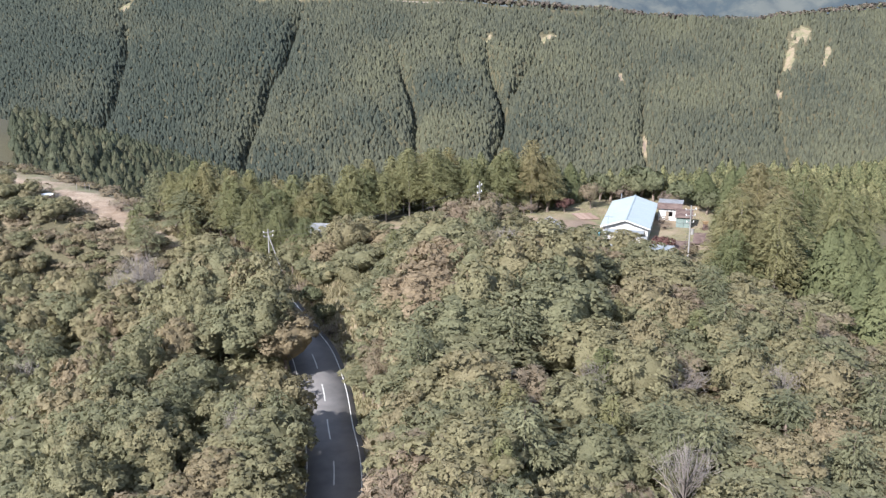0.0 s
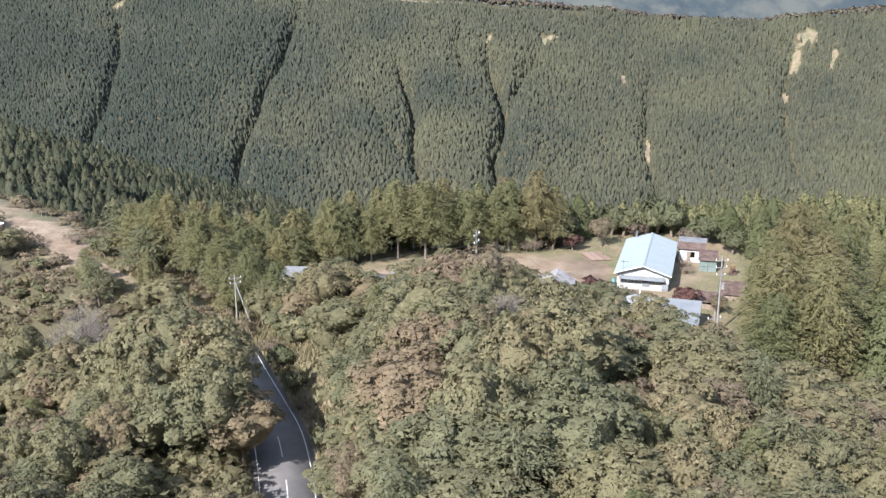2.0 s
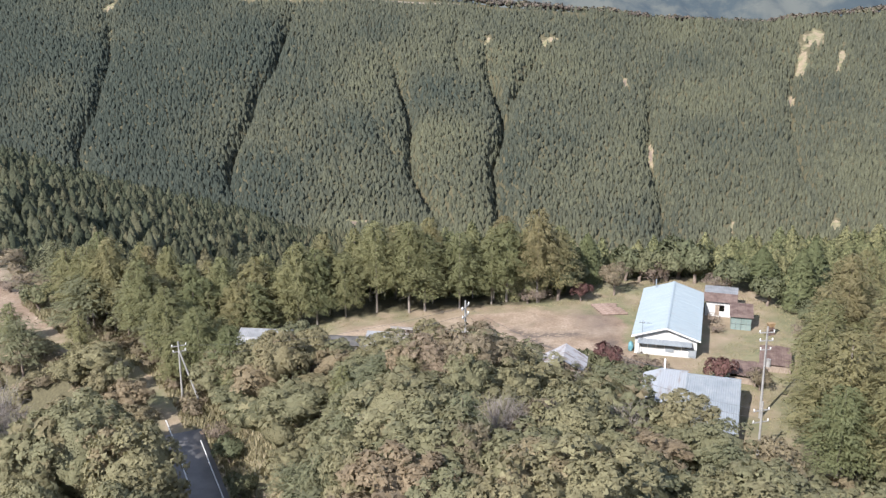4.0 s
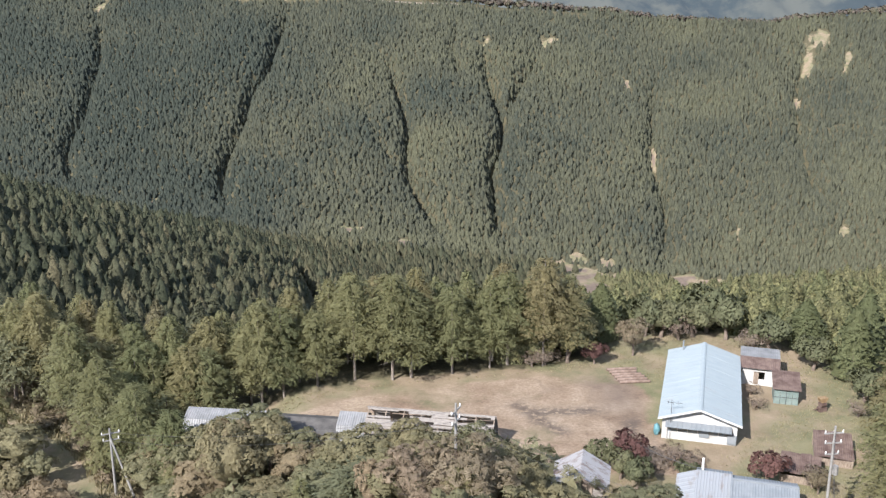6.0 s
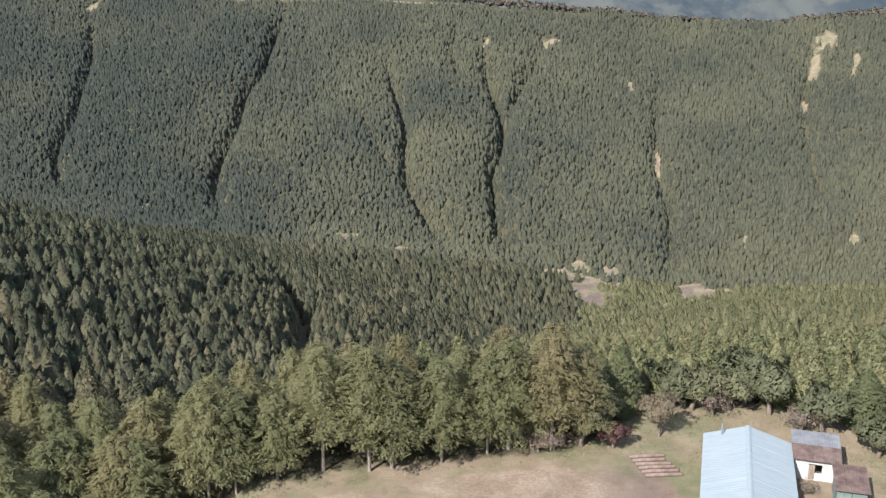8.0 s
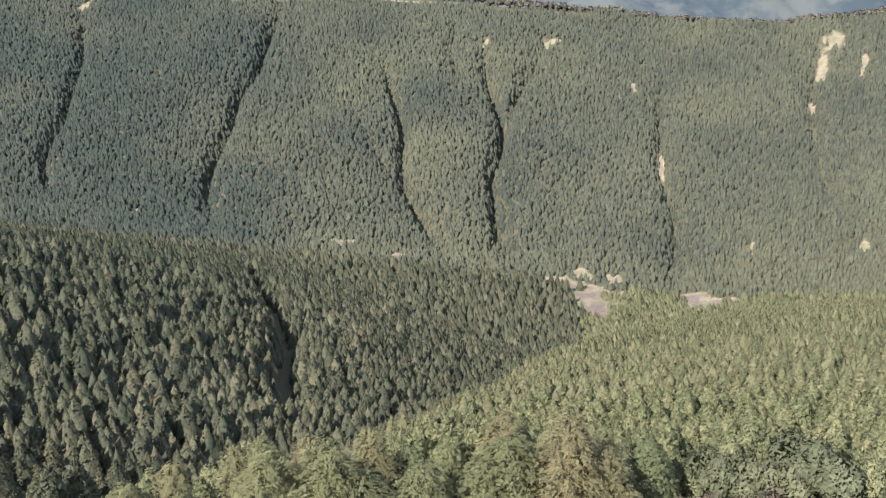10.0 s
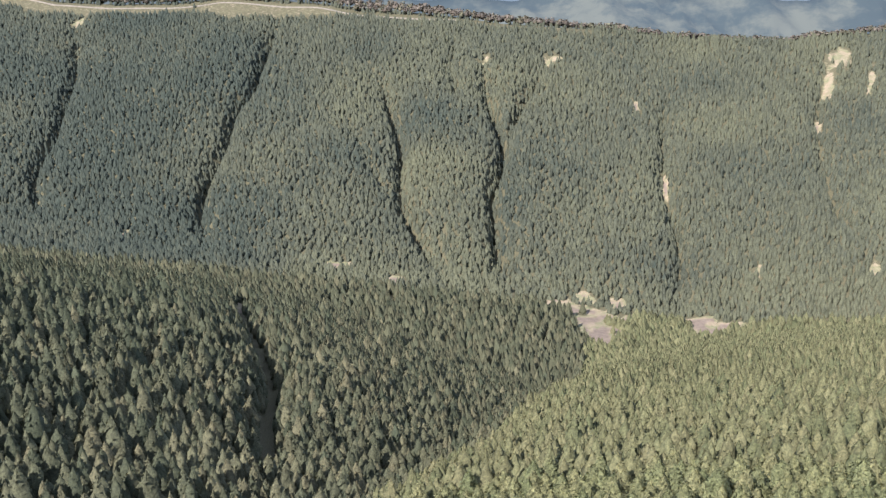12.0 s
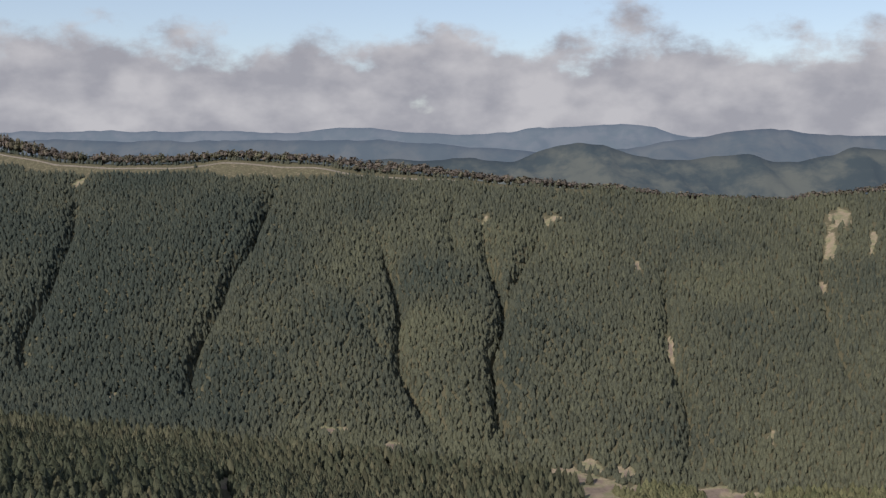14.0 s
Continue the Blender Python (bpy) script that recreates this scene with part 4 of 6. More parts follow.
# --- layered pines and small larches mixed into the wood
MIX = {}
for n in range(4):
    MIX[n] = (*mesh_pair("pine", pine_crown(200 + n, 8.5, 3.0), straight_trunk(200 + n, 8.5, 0.4, 0.16), M_PINE, M_BARK), "dark pine with flat layered boughs")
for n in range(4, 8):
    MIX[n] = (*mesh_pair("small_larch", larch_crown(200 + n, 8.6, 2.6, 0.15, 15, 6, 34, 0.28, 0.3), straight_trunk(200 + n, 8.6, 0.2, 0.14), M_LARCH, M_BARK), "small larch with layered olive boughs")
for n in range(8, 10):
    MIX[n] = (*mesh_pair("bare_tree", bare_crown(200 + n, 8.0, 2.6), broad_trunk(200 + n, 8.0, 2.6), M_TWIG, M_PALEBARK), "leafless grey tree with fine pale twigs")
for n in range(10, 12):
    MIX[n] = (*mesh_pair("autumn_tree", broad_crown(200 + n, 7.5, 2.8, 900, 0.27), broad_trunk(200 + n, 7.5, 2.8), M_AUTUMN, M_BARK), "broadleaved tree in thin russet autumn leaf")
rng, keep = MIX_RNG, MIX_KEEP
x, y = MIX_X, MIX_Y
rows = []
for a, b in zip(x[keep], y[keep]):
    u = rng.uniform()
    k = int(rng.integers(0, 4)) if u < 0.42 else int(rng.integers(4, 8)) if u < 0.68 else int(rng.integers(10, 12)) if u < 0.9 else int(rng.integers(8, 10))
    lowrim = (0.6 if b > 108 else 0.85) if a > 7 else 0.75 if b > 118 else 1
    rows.append((k, a, b, rng.uniform(0.8, 1.25), rng.uniform(0.8, 1.15) * lowrim, rng.uniform(0, 6.28)))
rows += [(10, -1.2, 130.4, 1.25, 1.1, 0.5), (11, -4.6, 131, 1.15, 1.0, 1.5), (5, -52, 160, 1.1, 0.9, 0), (2, -55.5, 171, 1.7, 1.0, 1), (1, -60, 160, 1.2, 0.9, 2), (6, -64, 166, 1.0, 0.7, 3), (8, -55, 143, 1.8, 1.5, 0.4), (9, -52.5, 141, 1.5, 1.35, 2.0), (8, -57, 140, 1.3, 1.25, 3.0), (9, -44, 117, 1.0, 1.0, 2.0), (10, 31, 99, 1.7, 1.25, 1.0), (11, 35, 102, 1.6, 1.2, 2.0), (9, 33, 97, 1.2, 1.1, 0.2), (11, 37, 97, 1.4, 1.0, 4.0)]
# pines and larches between the road's bend and the clearing
rows += [(0, -50, 171, 1.2, 1.0, 0), (1, -45, 166, 1.1, 0.95, 1), (2, -40, 161, 1.0, 0.85, 2), (5, -43, 171, 1.2, 1.1, 0), (6, -37, 166, 1.2, 1.05, 1), (4, -34, 161, 1.1, 0.9, 2), (7, -55, 176, 1.2, 1.05, 3), (3, -58, 180, 1.3, 1.1, 4),
         (0, -66, 186, 1.2, 1.0, 5), (5, -61, 183, 1.1, 1.0, 1), (6, -39, 156, 0.9, 0.7, 2), (1, -33, 154, 0.9, 0.7, 3), (7, -30, 150, 0.8, 0.65, 3)]
plant(MIX, rows, "mixed_tree", "tree of the mixed wood", "conifers and bare trees of the wood")

# --- bright cypress stand at the east edge
CYP = {}
for n in range(4):
    CYP[n] = (*mesh_pair("cypress", egg_conifer(230 + n, 13, 3.2, 6, 8, 0.12, 1000, 0.34, 0.06, 0.38), straight_trunk(230 + n, 12, 0.1, 0.2), M_BRIGHT, M_BARK), "")
x, y, rng = scatter(16, 42, 78, 104, 150, 5.0)
keep = (x > 40 + 0.1 * np.abs(y - 126)) & (x < 22 + 0.46 * y) & (np.hypot(x - 43, y - 134) > 5)
rows = [(int(rng.integers(0, 4)), a, b, rng.uniform(1.0, 1.3), rng.uniform(0.95, 1.2) * np.interp(b, [118, 130, 150], [1.0, 0.7, 0.6]), rng.uniform(0, 6.28)) for a, b in zip(x[keep], y[keep])]
rows += [(int(rng.integers(0, 4)), a, b, 0.85, h, rng.uniform(0, 6.28)) for a, b, h in ((42, 176, 0.7), (45, 181, 0.75), (39, 184.5, 0.5), (14, 187, 0.6), (47, 174, 0.75))]
plant(CYP, rows, "cypress_tree", "dense green cypress at the clearing's eastern rim", "cypresses at the eastern edge")

# --- larches behind the clearing
LARCH_KINDS = {}
for n in range(5):
    h, r = 11.4 + n * 0.4, 4.0 + 0.25 * (n % 3)
    a, b = mesh_pair("larch", larch_crown(40 + n, h, r, 0.2 + 0.03 * n, 17, 7, 58, 0.26), straight_trunk(40 + n, h, 0.3, 0.15), M_LARCH, M_PALEBARK)
    LARCH_KINDS[n] = (a, b, "")
rng = np.random.default_rng(77)
rows = []
for k in range(20):
    x = -60 + k * 3.7 + rng.uniform(-1.1, 1.1)
    rows.append((int(rng.integers(0, 5)), x, np.interp(x, EDGE_X, EDGE_Y) + rng.uniform(0, 2.4), rng.uniform(0.95, 1.28), rng.uniform(0.78, 1.05), rng.uniform(0, 6.28)))
for k in range(31):
    x = -58 + k * 2.3 + rng.uniform(-1.2, 1.2)
    rows.append((int(rng.integers(0, 5)), x, np.interp(x, EDGE_X, EDGE_Y) + rng.uniform(3.5, 8.5), rng.uniform(0.75, 1.0), rng.uniform(0.75, 0.98), rng.uniform(0, 6.28)))
# the tall stand to the east of the houses
for x, y, s, h in ((-36, 157.5, 1.1, 0.85), (-31, 153.5, 1.0, 0.75), (-41, 161, 1.1, 0.95), (-46, 166, 1.15, 1.0), (-39, 166, 1.1, 0.9), (33.5, 140, 1.1, 1.05), (36, 147, 1.1, 1.0), (32, 134.5, 1.1, 1.05), (38.5, 154, 1.0, 0.95), (33, 131, 1.5, 1.25), (37, 127, 1.5, 1.3), (38.5, 135, 1.3, 1.0), (41, 142, 1.3, 1.15), (44, 149, 1.2, 1.1), (50, 143, 1.3, 1.1), (42, 158, 1.2, 1.05),
                   (48, 154, 1.2, 1.1), (45, 166, 1.1, 1.0), (51, 162, 1.2, 1.05), (49, 172, 1.1, 1.0), (41, 152, 0.8, 0.6), (43, 146, 1.0, 0.8), (31, 126, 1.1, 0.85), (56, 150, 1.3, 1.1)):
    rows.append((int(rng.integers(0, 5)), x, y, s, h, rng.uniform(0, 6.28)))
plant(LARCH_KINDS, rows, "larch_tree", "tall larch with yellowing green needles at the clearing's rim", "larches round the clearing")

# --- conifer woods down the near slopes
CED = [egg_conifer(60 + n, 6.6, 1.75, 4, 5, 0.15, 7, 0.36, 0.05, 0.34) for n in range(6)]
CED_MID = [egg_conifer(75 + n, 6.4, 1.85, 5, 7, 0.18, 36, 0.28, 0.05, 0.38) for n in range(6)]
CED_NEAR = [egg_conifer(90 + n, 6.0, 1.85, 5, 7, 0.2, 190, 0.27, 0.05, 0.36) for n in range(6)]


def slope_wood(seed, step, east):
    """Trees of the slope to the east of the gorge, or of the spur to the west of it."""
    x, y, rng = scatter(seed, -230, 260, 182, 545, step)
    d, side, _ = road_near(x, y)
    keep = (np.abs(x + 8) < 20 + 0.47 * (y - 40)) & (y > np.interp(x, EDGE_X, EDGE_Y) + 3.5) & (scar(x, y) < 0.4) & (d > 6) & ~((x < -56) & ((side < 0) | (d < 13)) & (y < 235))
    right = x > -21 + 0.19 * (y - 200) - 10
    keep &= right == east
    keep &= right | (np.abs(x - gorge_x(y)) > 2.2) | (y > 500) | (y < 302)
    x, y = x[keep], y[keep]
    far_off = np.hypot(x, y - 128)
    close, low = far_off < 125, far_off > 260
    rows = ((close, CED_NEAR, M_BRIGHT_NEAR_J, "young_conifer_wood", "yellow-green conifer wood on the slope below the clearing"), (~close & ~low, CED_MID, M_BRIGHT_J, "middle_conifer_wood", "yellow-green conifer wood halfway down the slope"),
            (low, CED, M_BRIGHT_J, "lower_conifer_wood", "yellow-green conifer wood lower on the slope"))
    if not east:
        rows = ((close, CED_NEAR, M_DARK_CEDAR_J, "dark_cedar_wood", "dark green cedar wood behind the larches"), (~close & ~low, CED_MID, M_CEDAR_J, "spur_cedar_wood", "dark green cedar plantation on the spur"),
                (low, CED, M_CEDAR_J, "spur_end_cedar_wood", "dark green cedar plantation at the spur's end"))
    for sel, kinds_, mat_, nm, lab in rows:
        i = np.nonzero(sel)[0]
        n = len(i)
        # rounder, uneven trees: some tower over the rest
        up = (0.82 if east else 0.9) * np.where(rng.uniform(0, 1, n) < 0.2, rng.uniform(1.1, 1.35, n), rng.uniform(0.8, 1.1, n))
        up = up * (1 + 0.7 * sstep(22, 6, y[i] - np.interp(x[i], EDGE_X, EDGE_Y)) * (x[i] > -60) * (x[i] < 6))
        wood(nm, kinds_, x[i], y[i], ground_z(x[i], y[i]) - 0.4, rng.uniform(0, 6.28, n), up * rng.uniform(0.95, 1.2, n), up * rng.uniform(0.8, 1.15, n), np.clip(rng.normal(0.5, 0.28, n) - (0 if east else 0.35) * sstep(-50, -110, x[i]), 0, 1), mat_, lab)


slope_wood(8, 2.65, True)
slope_wood(18, 2.8, False)

# --- the far mountainside
FARK = [egg_conifer(120 + n, 6.4, 2.35, 3, 4, 0.14, 0, 0.4, -0.1, 0.42) for n in range(8)]
x, y, rng = scatter(9, -620, 560, 545, 1290, 3.45, 0.52)
crest = np.interp(x, CREST_X, CREST_Z)
lin = -158 + 0.42 * (y - 749)
keep = (np.abs(x + 40) < 60 + 0.47 * (y - 100)) & (scar(x, y) < 0.22) & (crest_meadow(x, y) < 0.35) & (lin < crest + 2) & ~gully_bed(x, y)
valley = (y < 738) & (x < 24 + 0.11 * (y - 410))
foot = (y < 732) & ~valley
keep_v = keep & valley & (rng.uniform(0, 1, len(x)) < 0.62)
xv, yv = x[keep_v], y[keep_v]
n = len(xv)
wood("valley_conifer_wood", [egg_conifer(130 + k, 9.5, 2.7, 4, 4, 0.1, 0, 0.4, -0.1, 0.36) for k in range(6)], xv, yv, ground_z(xv, yv) - 0.6, rng.uniform(0, 6.28, n), rng.uniform(0.85, 1.15, n), rng.uniform(0.85, 1.2, n),
     np.clip(rng.normal(0.5, 0.2, n), 0, 1), M_CEDAR_J, "dark green cedar wood on the valley floor")
keep_f = keep & foot
xf, yf = x[keep_f], y[keep_f]
n = len(xf)
wood("foot_conifer_wood", [egg_conifer(140 + k, 6.6, 2.4, 4, 5, 0.14, 0, 0.4, -0.1, 0.4) for k in range(6)], xf, yf, ground_z(xf, yf) - 0.6, rng.uniform(0, 6.28, n), rng.uniform(0.85, 1.2, n), rng.uniform(0.8, 1.1, n),
     np.clip(rng.normal(0.45, 0.22, n), 0, 1), M_BRIGHT_J, "yellow-green conifer wood at the foot of the mountain")
keep &= ~valley & ~foot
x, y = x[keep], y[keep]
n = len(x)
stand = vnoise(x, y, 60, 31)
# the tint falls westward: cloud shade on that side is put into the needles
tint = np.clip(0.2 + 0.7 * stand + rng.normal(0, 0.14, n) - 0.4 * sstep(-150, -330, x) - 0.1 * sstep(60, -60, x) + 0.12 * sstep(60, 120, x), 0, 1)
# a fresher stand between two gullies, a cloud's shadow put into the tint to the west, paler growth along the foot
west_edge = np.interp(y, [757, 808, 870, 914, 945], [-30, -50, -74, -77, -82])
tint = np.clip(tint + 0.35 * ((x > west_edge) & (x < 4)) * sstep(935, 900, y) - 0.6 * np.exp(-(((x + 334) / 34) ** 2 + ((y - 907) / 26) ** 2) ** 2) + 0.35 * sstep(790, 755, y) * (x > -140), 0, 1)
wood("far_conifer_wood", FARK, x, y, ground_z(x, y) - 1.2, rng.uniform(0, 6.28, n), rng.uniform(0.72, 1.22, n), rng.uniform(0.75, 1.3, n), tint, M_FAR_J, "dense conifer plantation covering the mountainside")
# bare brown trees along the crest
x, y, rng = scatter(10, -640, 480, 1040, 1320, 6.0)
crest = np.interp(x, CREST_X, CREST_Z)
lin = -158 + 0.42 * (y - 749)
keep = (lin > crest + 0.5) & (lin < crest + 10)
x, y = x[keep], y[keep]
n = len(x)
CRESTK = [broad_crown(150 + k, 8, 3, 30, 1.1, 5) for k in range(3)]
M_CREST = foliage("crest_tree_leaves", [(0, (0.1, 0.086, 0.074)), (0.5, (0.145, 0.12, 0.1)), (1, (0.115, 0.112, 0.072))], True)
wood("crest_trees", CRESTK, x, y, ground_z(x, y), rng.uniform(0, 6.28, n), rng.uniform(0.9, 1.4, n), rng.uniform(0.7, 1.4, n) * np.interp(x, [-540, -450, -330, 40, 90], [1.7, 1.1, 1.0, 0.9, 0.7]), rng.uniform(0, 1, n), M_CREST, "brown broadleaved trees along the far crest")

# ---------------------------------------------------------------- buildings, poles and yard things


def part(name, bm, material, parent=None, label=""):
    """Links a bmesh as one mesh object under a thing or a part."""
    me = bpy.data.meshes.new(name)
    bm.to_mesh(me)
    bm.free()
    me.materials.append(material)
    ob = new(name, me)
    if parent:
        ob.parent = parent
    return tagged(ob, label)


def thing(name, m, label, category, group=""):
    e = tagged(new(name), label, category, group)
    e.matrix_basis = m
    return e


def box(bm, x0, x1, y0, y1, z0, z1, m=None):
    vs = [bm.verts.new((x, y, z)) for x in (x0, x1) for y in (y0, y1) for z in (z0, z1)]
    if m:
        for v in vs:
            v.co = m @ v.co
    for q in ((0, 1, 3, 2), (4, 6, 7, 5), (0, 4, 5, 1), (2, 3, 7, 6), (0, 2, 6, 4), (1, 5, 7, 3)):
        bm.faces.new([vs[i] for i in q])
    return bm


def boxes(*rows):
    bm = bmesh.new()
    for r in rows:
        box(bm, *r)
    return bm


def prism(profile, y0, y1):
    """A profile of (x, z) points drawn out along y, closed."""
    bm = bmesh.new()
    a = [bm.verts.new((x, y0, z)) for x, z in profile]
    b = [bm.verts.new((x, y1, z)) for x, z in profile]
    n = len(profile)
    bm.faces.new(a[::-1]), bm.faces.new(b)
    for i in range(n):
        bm.faces.new((a[i], a[(i + 1) % n], b[(i + 1) % n], b[i]))
    return bm


def plank(p, q, across, half, thick):
    """A board from p to q, with its width along across."""
    p, q, c = Vector(p), Vector(q), Vector(across).normalized() * half
    n = (q - p).cross(c).normalized() * thick
    bm = bmesh.new()
    vs = [bm.verts.new(e + s * c + t * n) for e in (p, q) for s, t in ((-1, 0), (1, 0), (1, 1), (-1, 1))]
    for f in ((0, 1, 2, 3), (7, 6, 5, 4), (0, 4, 5, 1), (1, 5, 6, 2), (2, 6, 7, 3), (3, 7, 4, 0)):
        bm.faces.new([vs[i] for i in f])
    return bm


def ribbed(origin, along, down, n, rise, thick=0.02, wave=0.5):
    """A ribbed roof sheet: n ribs side by side along one edge, running down the slope."""
    o, a, d = Vector(origin), Vector(along), Vector(down)
    up = a.cross(d).normalized()
    if up.z < 0:
        up = -up
    bm = bmesh.new()
    rows = []
    for k in range(n * 4 + 1):
        h = rise if k % 4 == 2 else (rise * 0.85 if k % 4 in (1, 3) and wave > 0.6 else 0.0)
        p = o + a * (k / (n * 4)) + up * h
        rows.append([bm.verts.new(p + d * t + up * s) for t, s in ((0, 0), (1, 0), (1, -thick), (0, -thick))])
    for r, s in zip(rows, rows[1:]):
        for i in range(4):
            bm.faces.new((r[i], r[(i + 1) % 4], s[(i + 1) % 4], s[i]))
    bm.faces.new(rows[0][::-1]), bm.faces.new(rows[-1])
    return bm


def rod(points, radius, sides=6):
    v, q = tube(points, [radius] * len(points) if isinstance(radius, (int, float)) else radius, sides)
    bm = bmesh.new()
    vs = [bm.verts.new(p) for p in v]
    for f in q:
        bm.faces.new([vs[i] for i in f])
    bm.faces.new(vs[:sides][::-1]), bm.faces.new(vs[-sides:])
    return bm


def gz(x, y):
    return float(ground_z(x, y))


def barn():
    """The long barn with the pale blue sheet roof, gable end to the yard."""
    e = thing("barn", pose(21.15, 158.75, 2.15, 0, 0, -12.4), "long white barn with a pale blue sheet-metal roof", "barn")
    W, L, he, hr = 3.7, 18.9, 2.75, 3.95
    part("side_wall", boxes((-W, -W + 0.14, 0.7, L - 0.5, -0.5, he)), M_WHITE, e)
    part("side_wall", boxes((W - 0.14, W, 0.7, L - 0.5, -0.5, he)), M_WHITE, e)
    part("rear_wall", prism([(-W, -0.5), (W, -0.5), (W, he), (0, hr - 0.1), (-W, he)], L - 0.5, L - 0.36), M_WHITE, e)
    # front with a long band of windows
    part("front_wall", boxes((-W, W, 0.6, 0.74, -0.5, 0.95), (-W, -W + 0.55, 0.6, 0.74, 0.95, 1.75), (W - 0.8, W, 0.6, 0.74, 0.95, 1.75), (-W, W, 0.6, 0.74, 1.75, he)), M_WHITE, e)
    part("gable", prism([(-W, he), (W, he), (0, hr - 0.1)], 0.58, 0.72), M_WHITE, e)
    w0, w1 = -W + 0.55, W - 0.8
    for k in range(6):
        a, b = w0 + (w1 - w0) * k / 6, w0 + (w1 - w0) * (k + 1) / 6
        win = part("window", boxes((a, b, 0.64, 0.70, 0.95, 1.0), (a, b, 0.64, 0.70, 1.70, 1.75), (a, a + 0.05, 0.64, 0.70, 1.0, 1.70), (b - 0.05, b, 0.64, 0.70, 1.0, 1.70)), M_WHITE, e, "white window frame")
        part("pane", boxes((a + 0.05, b - 0.05, 0.665, 0.675, 1.0, 1.70)), M_GLASS, win, "dusty glass pane")
    part("awning", ribbed((-W + 0.35, 0.58, 2.2), (2 * W - 0.9, 0, 0), (0, -0.95, -0.32), 14, 0.03), M_GREY, e, "sloping blue-grey sheet awning")
    part("shutter_board", boxes((0.0, 1.0, 0.45, 0.5, 0.75, 1.45)), M_GREY, e, "pale grey board leaning on the wall")
    part("shutter_board", boxes((W - 0.95, W - 0.05, 0.4, 0.45, 0.35, 1.35)), M_GREY, e, "pale grey board leaning on the wall")
    # the roof, sheet by sheet
    O = W + 0.42
    for side in (-1, 1):
        for k in range(11):
            y0, y1 = -0.05 + k * L / 11, -0.05 + (k + 1) * L / 11 + 0.08
            part("roof_sheet", ribbed((0, y0, hr + 0.012 * (k % 2)), (0, y1 - y0, 0), (side * O, 0, -(hr - he + 0.12)), 4, 0.022), M_BLUE, e)
        part("verge_trim", plank((0, -0.08, hr - 0.02), (side * O, -0.08, he - 0.16), (0, 0.05, 0.2), 0.1, 0.04), M_WHITE, e)
    part("ridge_cap", prism([(-0.22, hr - 0.03), (-0.2, hr + 0.035), (0, hr + 0.085), (0.2, hr + 0.035), (0.22, hr - 0.03)], -0.1, L), M_BLUE, e)
    part("flue", rod([(-2.4, L - 0.9, he), (-2.4, L - 0.9, he + 1.6)], 0.09), M_GREY, e)
    part("antenna_pole", rod([(-W + 0.85, 0.3, 0.2), (-W + 0.85, 0.3, 4.6)], 0.025), M_DARKMETAL, e)
    part("antenna", boxes((-W + 0.4, -W + 1.9, 0.28, 0.32, 4.3, 4.33), (-W + 0.5, -W + 0.53, -0.1, 0.7, 4.3, 4.33), (-W + 1.0, -W + 1.03, -0.2, 0.8, 4.3, 4.33), (-W + 1.5, -W + 1.53, -0.1, 0.7, 4.3, 4.33)), M_DARKMETAL, e)
    part("drain_pipe", rod([(-W + 0.5, 0.45, -0.3), (-W + 0.5, 0.45, 2.6)], 0.05), M_WHITE, e)


def tyre(x, y, lean, s=0.34):
    bm = bmesh.new()
    N, K = 18, 7
    rings = []
    for i in range(N):
        a = 6.2832 * i / N
        rings.append([bm.verts.new(((s * 0.72 + 0.09 * math.cos(b)) * math.cos(a), 0.085 * math.sin(b) * 1.2, (s * 0.72 + 0.09 * math.cos(b)) * math.sin(a))) for b in np.arange(K) * 6.2832 / K])
    for i in range(N):
        for j in range(K):
            bm.faces.new((rings[i][j], rings[i][(j + 1) % K], rings[(i + 1) % N][(j + 1) % K], rings[(i + 1) % N][j]))
    e = thing("tyre", pose(x, y, gz(x, y) + s * 0.97, lean, 0, -12.4), "worn black tyre leaning on the barn wall", "tyre")
    part("tread", bm, M_RUBBER, e)
    part("rim", rod([(0, -0.06, 0), (0, 0.06, 0)], s * 0.5, 14), M_WHITE, e, "pale metal rim")


def tarp_bundle():
    rng = np.random.default_rng(3)
    v, q = blob(rng, (0, 0, 0.62), (0.34, 0.4, 0.6), 0.16, 8, 12)
    e = tagged(new("tarpaulin_bundle", mesh_np("tarpaulin_bundle", v, q, M_TARP)), "teal tarpaulin wrapped over goods beside the barn", "tarpaulin")
    e.matrix_basis = pose(17.3, 160.9, gz(17.3, 160.9) - 0.05, 0, 0, -12)


